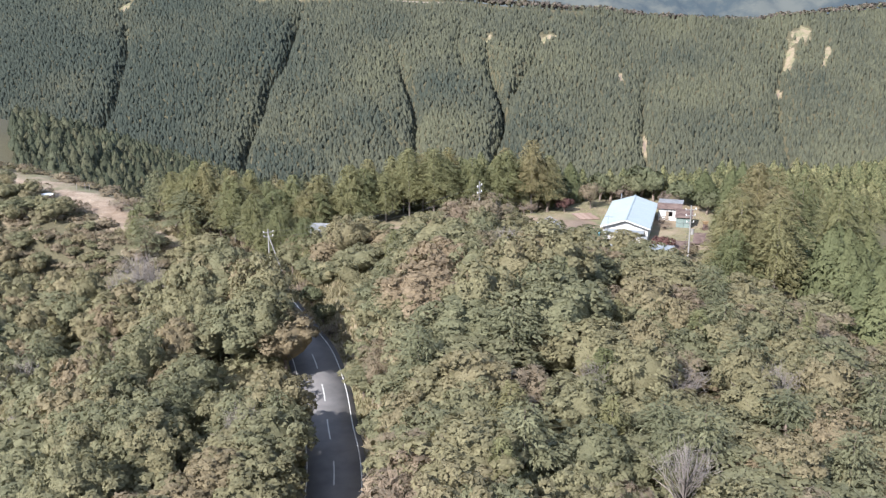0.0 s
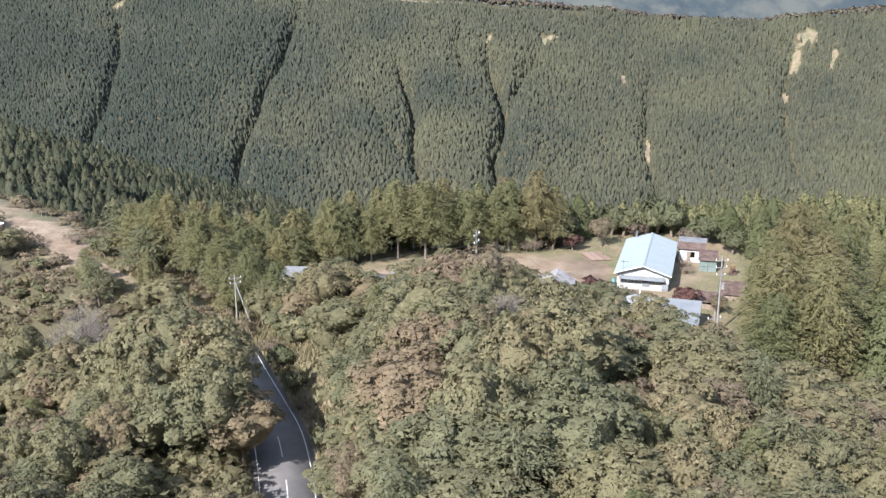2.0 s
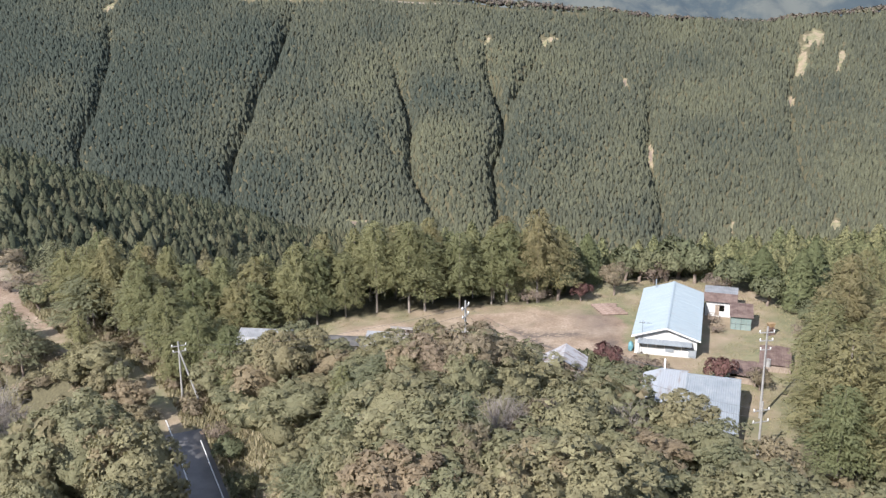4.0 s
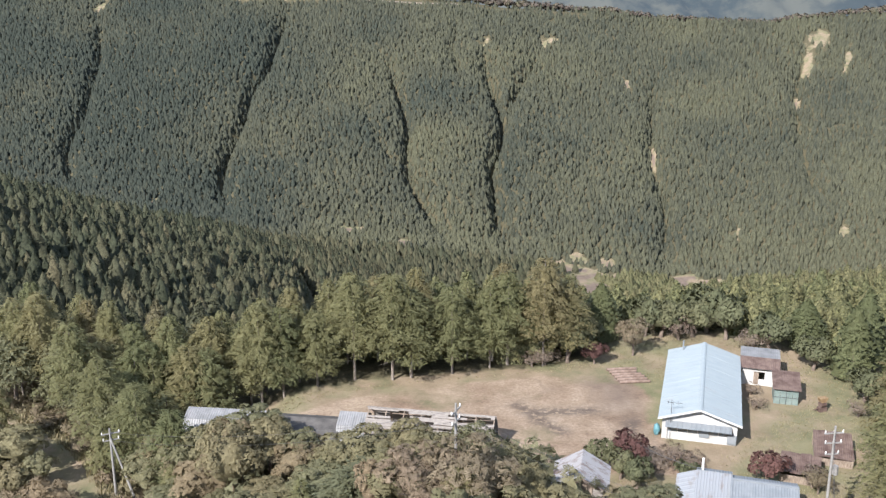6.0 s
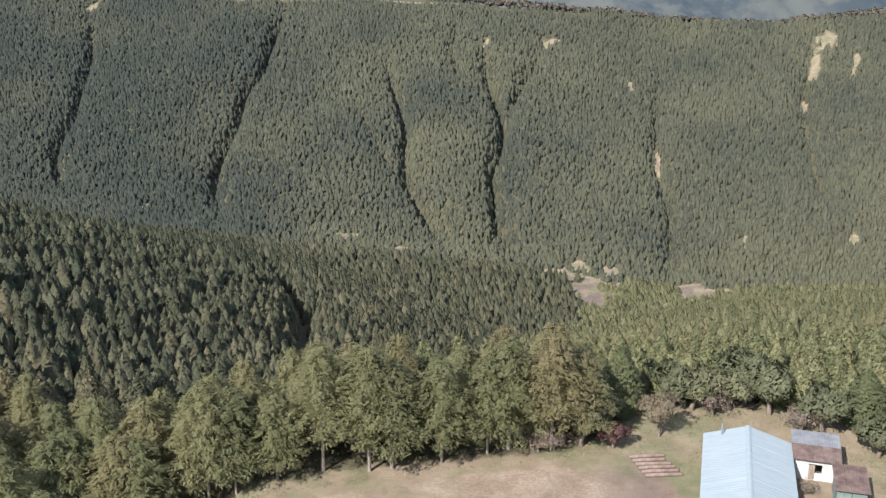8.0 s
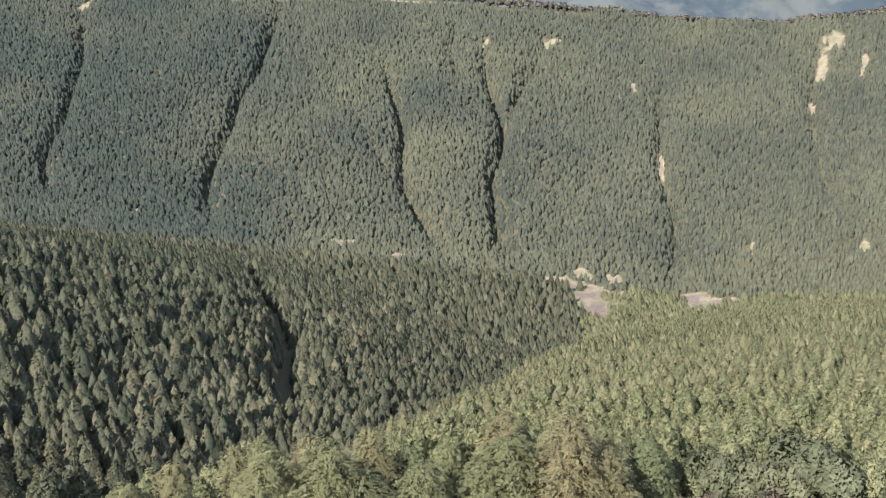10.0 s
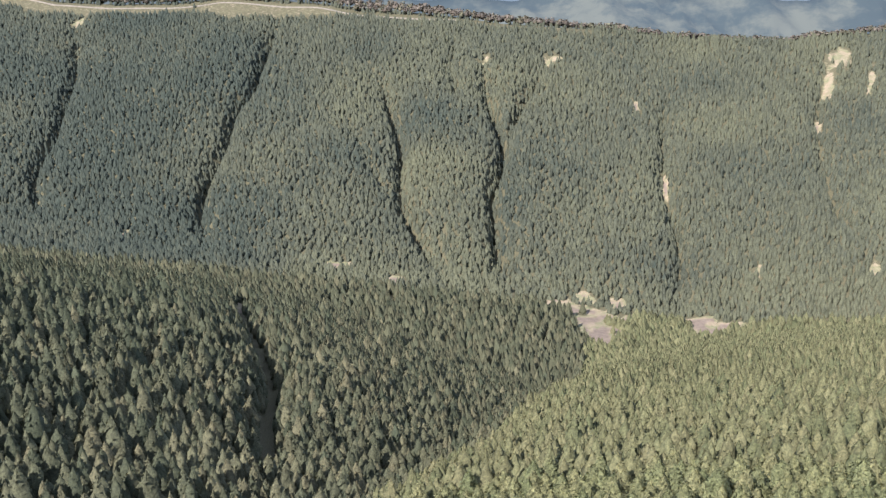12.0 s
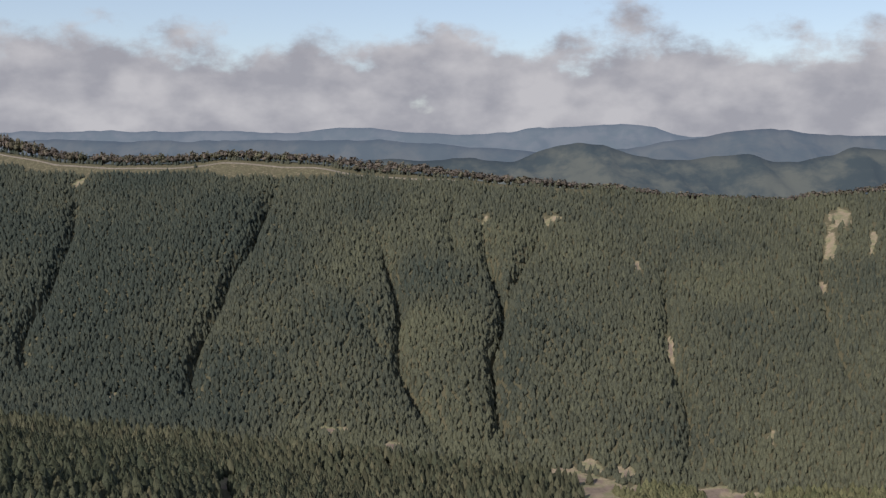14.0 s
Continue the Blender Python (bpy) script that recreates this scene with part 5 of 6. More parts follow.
def annex():
    """Lean-to with a rusted roof and a whitewashed wall, and a grey roof behind."""
    e = thing("lean_to", pose(29.0, 174.2, 2.15, 0, 0, -14), "low whitewashed outbuilding with a rusted brown roof", "outbuilding")
    part("front_wall", boxes((0, 1.3, 0, 0.15, -0.4, 2.2), (2.5, 3.6, 0, 0.15, -0.4, 2.2), (1.3, 2.5, 0, 0.15, -0.4, 0.9), (1.3, 2.5, 0, 0.15, 1.8, 2.2)), M_WHITE, e)
    part("side_wall", boxes((3.45, 3.6, 0.15, 3.4, -0.4, 2.3)), M_WHITE, e)
    part("rear_wall", boxes((0, 3.6, 4.2, 4.35, -0.4, 2.9)), M_WOOD, e)
    part("door_leaf", boxes((1.3, 1.85, -0.06, -0.02, 0.3, 1.75)), M_WOOD, e)
    part("floor_slab", boxes((0, 3.6, 0, 3.5, -0.4, 0.02)), M_CONC, e)
    for k in range(4):
        part("roof_sheet", ribbed((-0.3 + k * 1.1, 1.7, 2.95 - 0.01 * (k % 2)), (1.14, 0, 0), (0, -2.1, -0.62), 5, 0.025), M_RUST, e)
        part("rear_roof_sheet", ribbed((-0.3 + k * 1.1, 1.7, 2.95 - 0.01 * (k % 2)), (1.14, 0, 0), (0, 2.9, 0.08), 5, 0.025), M_GALV, e, "grey weathered sheet")


def green_shed():
    e = thing("green_shed", pose(31.3, 169.0, 2.1, 0, 0, -12), "small green-walled shed under a rusted sheet roof", "shed")
    for k in range(4):
        part("wall_panel", ribbed((0.0 + k * 0.64, 0, 1.9), (0.62, 0, 0), (0, 0.002, -2.2), 3, 0.015), M_GREEN, e)
    part("rail", boxes((0, 2.56, -0.05, -0.02, 0.98, 1.03)), M_DARKMETAL, e)
    part("rail", boxes((1.26, 1.31, -0.05, -0.02, 0.02, 1.85)), M_DARKMETAL, e)
    part("side_wall", boxes((0, 0.06, 0.02, 3.2, -0.3, 1.95)), M_GREEN, e)
    part("side_wall", boxes((2.5, 2.56, 0.02, 3.2, -0.3, 1.95)), M_GREEN, e)
    part("rear_wall", boxes((0.06, 2.5, 3.14, 3.2, -0.3, 2.5)), M_WOOD, e)
    for k in range(3):
        part("roof_sheet", ribbed((-0.2 + k * 0.99, 3.5, 2.75), (1.02, 0, 0), (0, -3.85, -0.72), 5, 0.025), M_RUST, e)


def farmhouse():
    """Low house below the barn with a stained blue-grey ribbed roof over two wings."""
    e = thing("farmhouse", pose(21.4, 145.6, 2.3, 0, 0, -14), "low farmhouse with a stained blue-grey ribbed roof", "house")
    # main wing: ridge at the back (y = 0), long slope to the front
    W, D, hr, he = 5.4, 9.4, 3.5, 1.55
    for k in range(6):
        a = -0.1 + k * (W + 0.2) / 6
        part("roof_sheet", ribbed((a, 0, hr + 0.008 * (k % 2)), ((W + 0.2) / 6 + 0.03, 0, 0), (0, -D, -(hr - he)), 4, 0.03), M_GREY, e)
        part("rear_roof_sheet", ribbed((a, 0, hr + 0.008 * (k % 2)), ((W + 0.2) / 6 + 0.03, 0, 0), (0, 2.4, -0.9), 4, 0.03), M_GREY, e)
    part("ridge_cap", boxes((-0.1, W + 0.1, -0.14, 0.14, hr - 0.02, hr + 0.06)), M_GREY, e)
    part("side_wall", prism([(-8.7, -0.6), (2.0, -0.6), (2.0, hr - 0.95), (0, hr - 0.12), (-8.7, he + 0.05)], 0, 0.14), M_WOOD, e).matrix_basis = Matrix.Translation((W - 0.3, 0, 0)) @ Matrix.Rotation(radians(90), 4, "Z")
    part("side_wall", prism([(-8.7, -0.6), (2.0, -0.6), (2.0, hr - 0.95), (0, hr - 0.12), (-8.7, he + 0.05)], 0, 0.14), M_WOOD, e).matrix_basis = Matrix.Translation((0.35, 0, 0)) @ Matrix.Rotation(radians(90), 4, "Z")
    part("front_wall", boxes((0.35, W - 0.3, -8.75, -8.62, -0.8, he + 0.02)), M_WOOD, e)
    part("rear_wall", boxes((-3.6, W - 0.3, 1.9, 2.02, -0.6, hr - 1.0)), M_WOOD, e)
    # west wing, lower front slope with a hip to the west
    for k in range(4):
        a = -3.1 + k * 0.76
        part("roof_sheet", ribbed((a, 0.9, hr - 0.05 + 0.008 * (k % 2)), (0.79, 0, 0), (0, -5.6, -1.5), 3, 0.03), M_STAINED, e, "rust-stained blue-grey sheet")
        part("rear_roof_sheet", ribbed((a, 0.9, hr - 0.05), (0.79, 0, 0), (0, 1.6, -0.6), 3, 0.03), M_GREY, e)
    part("hip_sheet", ribbed((-3.1, 0.9, hr - 0.06), (0, -4.6, -1.2), (-1.7, 0, -0.65), 9, 0.03), M_STAINED, e, "rust-stained blue-grey sheet")
    part("wing_wall", boxes((-4.3, 0.35, -4.2, -4.06, -0.6, 1.8)), M_WOOD, e)
    part("wing_wall", boxes((-4.3, -4.16, -4.06, 1.9, -0.6, 1.9)), M_WOOD, e)
    part("chimney", rod([(-2.6, 1.2, 2.6), (-2.6, 1.2, 4.5)], 0.11, 8), M_INSUL, e, "white flue pipe")
    part("gable_rafter", plank((-0.06, 0.1, hr + 0.05), (-0.06, -5.0, hr - 1.0), (1, 0, 0), 0.08, 0.06), M_GREY, e)


def hut():
    """Small plank hut with a patchy metal gable roof, on the knoll's edge."""
    g = gz(7.3, 137)
    e = thing("plank_hut", pose(7.1, 135.2, g, 0, 0, -8), "small weathered plank hut with a patchy metal roof", "hut")
    hw, L, he, hr = 1.9, 4.2, max(1.7, 9.7 - g), max(2.8, 10.9 - g)
    for k in range(9):
        x = -hw + 0.1 + k * (2 * hw - 0.2) / 9
        top = he + (hr - he) * (1 - abs(x + 0.2) / hw) - 0.12
        part("board", boxes((x, x + 0.36, 0.3, 0.34, -0.5, top)), M_WOOD, e)
    part("batten", boxes((-hw, hw, 0.26, 0.3, he * 0.55, he * 0.55 + 0.09)), M_GREYWOOD, e)
    part("side_wall", boxes((-hw, -hw + 0.06, 0.34, L - 0.2, -0.5, he)), M_WOOD, e)
    part("side_wall", boxes((hw - 0.06, hw, 0.34, L - 0.2, -0.5, he)), M_WOOD, e)
    part("rear_wall", prism([(-hw, -0.5), (hw, -0.5), (hw, he), (0, hr - 0.1), (-hw, he)], L - 0.2, L - 0.14), M_WOOD, e)
    part("door", boxes((hw - 0.9, hw - 0.1, 0.2, 0.25, 0, he - 0.1)), M_GREYWOOD, e)
    for side in (-1, 1):
        for k in range(5):
            y0 = -0.1 + k * (L + 0.2) / 5
            part("roof_sheet", ribbed((0, y0, hr + 0.01 * (k % 2)), (0, (L + 0.2) / 5 + 0.05, 0), (side * (hw + 0.35), 0, -(hr - he) * 1.18), 4, 0.02), M_PATCHY, e)


def ruin():
    """Long ruined shed: a gambrel roof of bare boards, many missing."""
    e = thing("ruined_shed", pose(-12.3, 159.0, 1.85, 0, 0, -7.7), "long ruined shed whose bare roof boards are half gone", "shed")
    L = 13.1
    prof = [(-2.6, 0.4), (-1.7, 2.6), (0, 3.75), (1.7, 2.6), (2.6, 0.4)]
    rng = random.Random(4)
    for k in range(8):
        x = 0.1 + k * (L - 0.2) / 7
        bm = bmesh.new()
        for (a, h), (b, i) in zip(prof, prof[1:]):
            r = plank((x, a, h), (x, b, i), (1, 0, 0), 0.05, 0.1)
            me = bpy.data.meshes.new("rib")
            r.to_mesh(me)
            r.free()
            bm.from_mesh(me)
            bpy.data.meshes.remove(me)
        part("rib", bm, M_WOOD, e)
    for j, ((a, h), (b, i)) in enumerate(zip(prof, prof[1:])):
        n = 8
        for k in range(n):
            t0 = (k + 0.5) / n
            y, z = a + (b - a) * t0, h + (i - h) * t0
            d = Vector((0, b - a, i - h)).normalized()
            x0 = 0.0
            while x0 < L:
                ln = rng.uniform(2.0, 4.6)
                x1 = min(L, x0 + ln)
                gone = 0.72 if (j < 2 and x0 < 3.4 and 1 < k < 7) else (0.3 if j < 2 else 0.12)
                if rng.random() > gone and x1 - x0 > 0.4:
                    sag = rng.uniform(-0.06, 0.03)
                    part("board", plank((x0, y, z + 0.1 + sag), (x1 - 0.03, y, z + 0.1 + sag + rng.uniform(-0.05, 0.05)), d, 0.125, 0.03), M_GREYWOOD, e)
                x0 = x1
    part("end_wall", prism([(p[0], p[1]) for p in ((-2.5, -0.4), (2.5, -0.4), (2.5, 0.5), (1.62, 2.55), (0, 3.6), (-1.62, 2.55), (-2.5, 0.5))], 0, 0.08), M_DARKWOOD, e).matrix_basis = Matrix.Translation((L - 0.05, 0, 0)) @ Matrix.Rotation(radians(90), 4, "Z")
    part("rear_wall", boxes((0, L, 2.5, 2.58, -0.4, 0.5)), M_WOOD, e)
    part("ridge_board", boxes((-0.1, L + 0.1, -0.08, 0.08, 3.78, 3.83)), M_GREYWOOD, e)


def ribbed_shed(name, x, y, z, turn, L, prof, label, n):
    e = thing(name, pose(x, y, z, 0, 0, turn), label, "shed")
    for (a, h), (b, i) in zip(prof, prof[1:]):
        for k in range(n):
            part("roof_sheet", ribbed((k * L / n, a, h), (L / n + 0.04, 0, 0), (0, b - a, i - h), 3, 0.05, 0.02, 0.9), M_GALV, e)
    for xx in (0.0, L - 0.06):
        part("end_wall", prism([(a, h - 0.06) for a, h in prof], 0, 0.06), M_DARKWOOD, e).matrix_basis = Matrix.Translation((xx + 0.06, 0, 0)) @ Matrix.Rotation(radians(90), 4, "Z")
    return e


def felt_shed():
    e = thing("felt_roofed_shed", pose(-22.4, 158.6, 1.65, 0, 0, -5), "low shed with a dark roofing-felt gable roof", "shed")
    L = 7.2
    for k in range(6):
        a = k * L / 6
        part("felt_strip", ribbed((a, 1.2, 2.45), (L / 6 + 0.03, 0, 0), (0, -1.7, -0.45), 1, 0.012), M_DARK, e)
        part("felt_strip", ribbed((a, -0.5, 2.0), (L / 6 + 0.03, 0, 0), (0, -2.2, -0.95), 1, 0.012), M_DARK, e)
        part("felt_strip", ribbed((a, 1.2, 2.45), (L / 6 + 0.03, 0, 0), (0, 1.8, -0.6), 1, 0.012), M_DARK, e)
    part("end_wall", prism([(-2.5, -0.4), (2.8, -0.4), (2.8, 1.8), (1.2, 2.35), (-0.5, 1.9), (-2.5, 1.0)], 0, 0.08), M_DARKWOOD, e).matrix_basis = Matrix.Translation((0.15, 0, 0)) @ Matrix.Rotation(radians(90), 4, "Z")
    part("end_wall", prism([(-2.5, -0.4), (2.8, -0.4), (2.8, 1.8), (1.2, 2.35), (-0.5, 1.9), (-2.5, 1.0)], 0, 0.08), M_DARKWOOD, e).matrix_basis = Matrix.Translation((L - 0.05, 0, 0)) @ Matrix.Rotation(radians(90), 4, "Z")
    lad = thing("ladder", pose(-18.4, 157.1, 3.27, 23.4, 0, -12), "old wooden ladder lying on the felt roof", "ladder")
    for s in (0, 0.5):
        part("rail", boxes((s, s + 0.07, -1.0, 1.0, 0.0, 0.06)), M_GREYWOOD, lad)
    for k in range(6):
        part("rung", boxes((0.07, 0.5, -0.85 + k * 0.34, -0.79 + k * 0.34, 0.01, 0.05)), M_GREYWOOD, lad)


def rusty_lean_tos():
    rng = random.Random(8)
    for name, x, y, turn, w, d, tilt, n in (("rusted_shed", 31.5, 155.0, -14, 3.6, 4.6, 0.75, 4), ("rusted_lean_to", 27.2, 151.6, -18, 3.6, 3.4, 0.55, 4)):
        g = gz(x, y)
        e = thing(name, pose(x, y, g, 0, 0, turn), "low tumbledown shed with a rusted sheet roof", "shed")
        for k in range(n):
            part("roof_sheet", ribbed((k * w / n, d, 1.6 + rng.uniform(-0.05, 0.12)), (w / n + 0.05, 0, rng.uniform(-0.06, 0.06)), (0, -d * rng.uniform(0.92, 1.03), -tilt), 5, 0.03), M_RUST, e)
        for px, py in ((0.1, 0.2), (w - 0.1, 0.2), (0.1, d - 0.2), (w - 0.1, d - 0.2)):
            part("post", boxes((px - 0.06, px + 0.06, py - 0.06, py + 0.06, -0.5, 0.85 + 0.6 * (py > 1))), M_WOOD, e)
        part("wall", boxes((0.1, w - 0.1, 0.18, 0.24, -0.4, 0.75)), M_WOOD, e)
        part("wall", boxes((0.1, w - 0.1, d - 0.24, d - 0.18, -0.4, 1.45)), M_WOOD, e)
        part("wall", boxes((0.1, 0.16, 0.24, d - 0.24, -0.4, 0.8)), M_WOOD, e)
        part("wall", boxes((w - 0.16, w - 0.1, 0.24, d - 0.24, -0.4, 0.8)), M_WOOD, e)


def machine():
    g = gz(36, 167.2)
    e = thing("rusted_machine", pose(36, 167.2, g, 0, 0, 20), "small rusted machine standing in the grass", "machine")
    part("base", boxes((-0.45, 0.45, -0.3, 0.3, 0, 0.5)), M_RUST, e)
    part("drum", rod([(-0.3, 0, 0.8), (0.35, 0, 0.85)], 0.34, 12), M_RUST, e)
    part("hopper", prism([(-0.3, 1.1), (0.3, 1.1), (0.5, 1.6), (-0.5, 1.6)], -0.3, 0.3), M_YELLOWED, e, "rust-stained yellowish hopper")
    part("shaft", rod([(-1.1, 0, 0.3), (-0.4, 0, 0.4)], 0.06), M_RUST, e)


def log_stack():
    rng = random.Random(6)
    for k in range(6):
        x, y = 13.9 + k * 0.22, 177.2 - k * 0.72
        g = gz(x + 1.6, y)
        lg = thing("log", pose(x, y, g + 0.16, 0, 0, 8 + rng.uniform(-2, 2)), "long reddish-brown log lying in a row on the grass", "log", "logs by the barn")
        part("stem", rod([(0, 0, 0), (1.6, 0, 0.02), (3.4 + rng.uniform(-0.3, 0.3), 0, 0)], [0.2, 0.19, 0.17], 9), M_LOG, lg)


def utility_pole(x, y, top, arms, brace=None, lean=(0, 0), label="grey concrete utility pole with white insulators", box_at=0):
    g = gz(x, y)
    e = thing("utility_pole", pose(x, y, g), label, "utility pole", "utility poles")
    h = top - g
    part("post", rod([(-lean[0], -lean[1], -0.8), (0, 0, h)], [0.15, 0.09], 10), M_CONC, e)
    for z, half, turn in arms:
        arm = part("crossarm", boxes((-half, half, -0.05, 0.05, -0.05, 0.05)), M_CONC, e)
        arm.matrix_basis = pose(0, 0.14, z - g, 0, 0, turn)
        for k in range(3):
            xx = -half * 0.9 + k * half * 0.9
            part("insulator", rod([(xx, 0, 0.05), (xx, 0, 0.15), (xx, 0, 0.28)], [0.05, 0.07, 0.04], 8), M_INSUL, arm)
    if brace:
        part("brace", rod([(brace[0], brace[1], brace[2] - g), (0, 0, h * 0.86)], [0.13, 0.09], 8), M_CONC, e, "slanting grey brace pole")
    if box_at:
        part("transformer", rod([(0.38, 0, box_at - g), (0.38, 0, box_at - g + 0.8)], 0.24, 12), M_CONC, e)
    return e


def wire(a, b, sag, radius=0.012):
    a, b = Vector(a), Vector(b)
    pts = [a.lerp(b, t) - Vector((0, 0, sag * 4 * t * (1 - t))) for t in np.linspace(0, 1, 13)]
    bm = rod([p[:] for p in pts], radius, 4)
    me = bpy.data.meshes.new("overhead_wire")
    bm.to_mesh(me)
    bm.free()
    me.materials.append(M_DARKMETAL)
    tagged(new("overhead_wire", me), "thin dark overhead cable strung between poles", "cable", "overhead cables")


def trackside():
    """Things by the gravel track: a round tank and small posts."""
    g = gz(-92, 195)
    e = thing("water_tank", pose(-92.2, 193.4, g), "round rusty tank with a pale lid beside the track", "tank")
    part("drum", rod([(0, 0, -0.1), (0, 0, 1.0)], 1.25, 16), M_RUST, e)
    part("lid", rod([(0, 0, 1.0), (0, 0, 1.12)], 1.3, 16), M_INSUL, e, "pale flat lid")
    for x, y in ((-90, 203), (-88.6, 204), (-87.4, 203.4)):
        p = thing("fence_post", pose(x, y, gz(x, y)), "short weathered fence post beside the gravel track", "post", "posts by the track")
        part("stake", rod([(0, 0, -0.3), (0.03, 0, 1.1)], [0.07, 0.055], 7), M_GREYWOOD, p)


M_GLASS, nt_, b_ = mat("window_glass", 0.08)
b_.inputs["Base Color"].default_value, b_.inputs["Transmission Weight"].default_value = (0.55, 0.6, 0.62, 1), 0.6
M_STAINED = plain("rust_stained_sheet", (0.185, 0.165, 0.158), (0.24, 0.258, 0.278), 0.7, 0.55, 0.05, (2.0, 0.6, 1.0), 0.33, 0.5, 0.05)
M_PATCHY = plain("peeling_whitewashed_sheet", (0.145, 0.112, 0.098), (0.265, 0.262, 0.268), 0.9, 0.6, 0.05, (1.0, 1.6, 1.0), 0.36, 0.5, 0.05)
M_DARKWOOD = plain("tarred_boards", (0.035, 0.032, 0.03), (0.08, 0.07, 0.06), 2.0, 0.85, 0, (6, 6, 1))
M_YELLOWED = plain("faded_yellow_paint", (0.16, 0.1, 0.06), (0.3, 0.22, 0.12), 2.0, 0.7)
barn(), tyre(19.7, 160.35, -14), tyre(18.1, 160.9, -20, 0.3), tarp_bundle(), annex(), green_shed(), farmhouse(), hut(), ruin()
ribbed_shed("ribbed_metal_shed", -15.3, 159.3, 1.75, -6, 2.9, [(-2.6, 0.3), (-1.6, 2.4), (0, 3.2), (1.6, 2.4), (2.6, 0.3)], "short shed of ribbed grey metal beside the ruin", 4)
ribbed_shed("ribbed_metal_shed", -31.2, 159.3, 1.2, -4, 8.4, [(-3.4, 0.2), (-1.3, 3.2), (0.3, 3.75), (2.4, 2.6), (3.2, 0.3)], "long shed of pale ribbed metal sheets under the larches", 11)
felt_shed(), rusty_lean_tos(), machine(), log_stack(), trackside()
utility_pole(28.5, 142.4, 12.6, ((11.9, 0.85, 10), (11.0, 0.75, 10), (10.0, 0.6, 10)), box_at=8.2)
utility_pole(25.9, 132.8, 8.6, ((7.6, 0.9, 20), (6.4, 0.9, 20)))
utility_pole(-2.4, 134.7, 17.6, ((16.9, 0.9, 70), (16.0, 0.8, 70)))
utility_pole(-37, 153, 5.6, ((5.0, 0.9, 30), (4.3, 0.8, 30)), brace=(2.2, -0.8, -1.5))
for dz in (0, -0.9):
    wire((28.5, 142.4, 12 + dz), (25.9, 132.8, 7.7 + dz), 0.3)
    wire((25.9, 132.8, 7.7 + dz), (-2.4, 134.7, 17 + dz), 1.4)
    wire((-2.4, 134.7, 17 + dz), (-37, 153, 5.2 + dz), 1.2)
wire((13.2, 154.5, 5.2), (19.0, 147.0, 5.9), 0.35, 0.03)
wire((13.2, 154.5, 2.0), (13.2, 154.5, 5.3), 0.0, 0.05)


# ---------------------------------------------------------------- bushes, grass and litter


def bush_kind(name, seed, h, r, material, sprays=620, size=0.22):
    c = broad_crown(seed, h, r, sprays, size, 11)
    crown = mesh_np(name + "_leaves", c[0], c[1], material, normals=c[2])
    t = broad_trunk(seed, h * 0.8, r * 0.8)
    stems = mesh_np(name + "_stems", t[0], t[1], M_BARK)
    return crown, stems


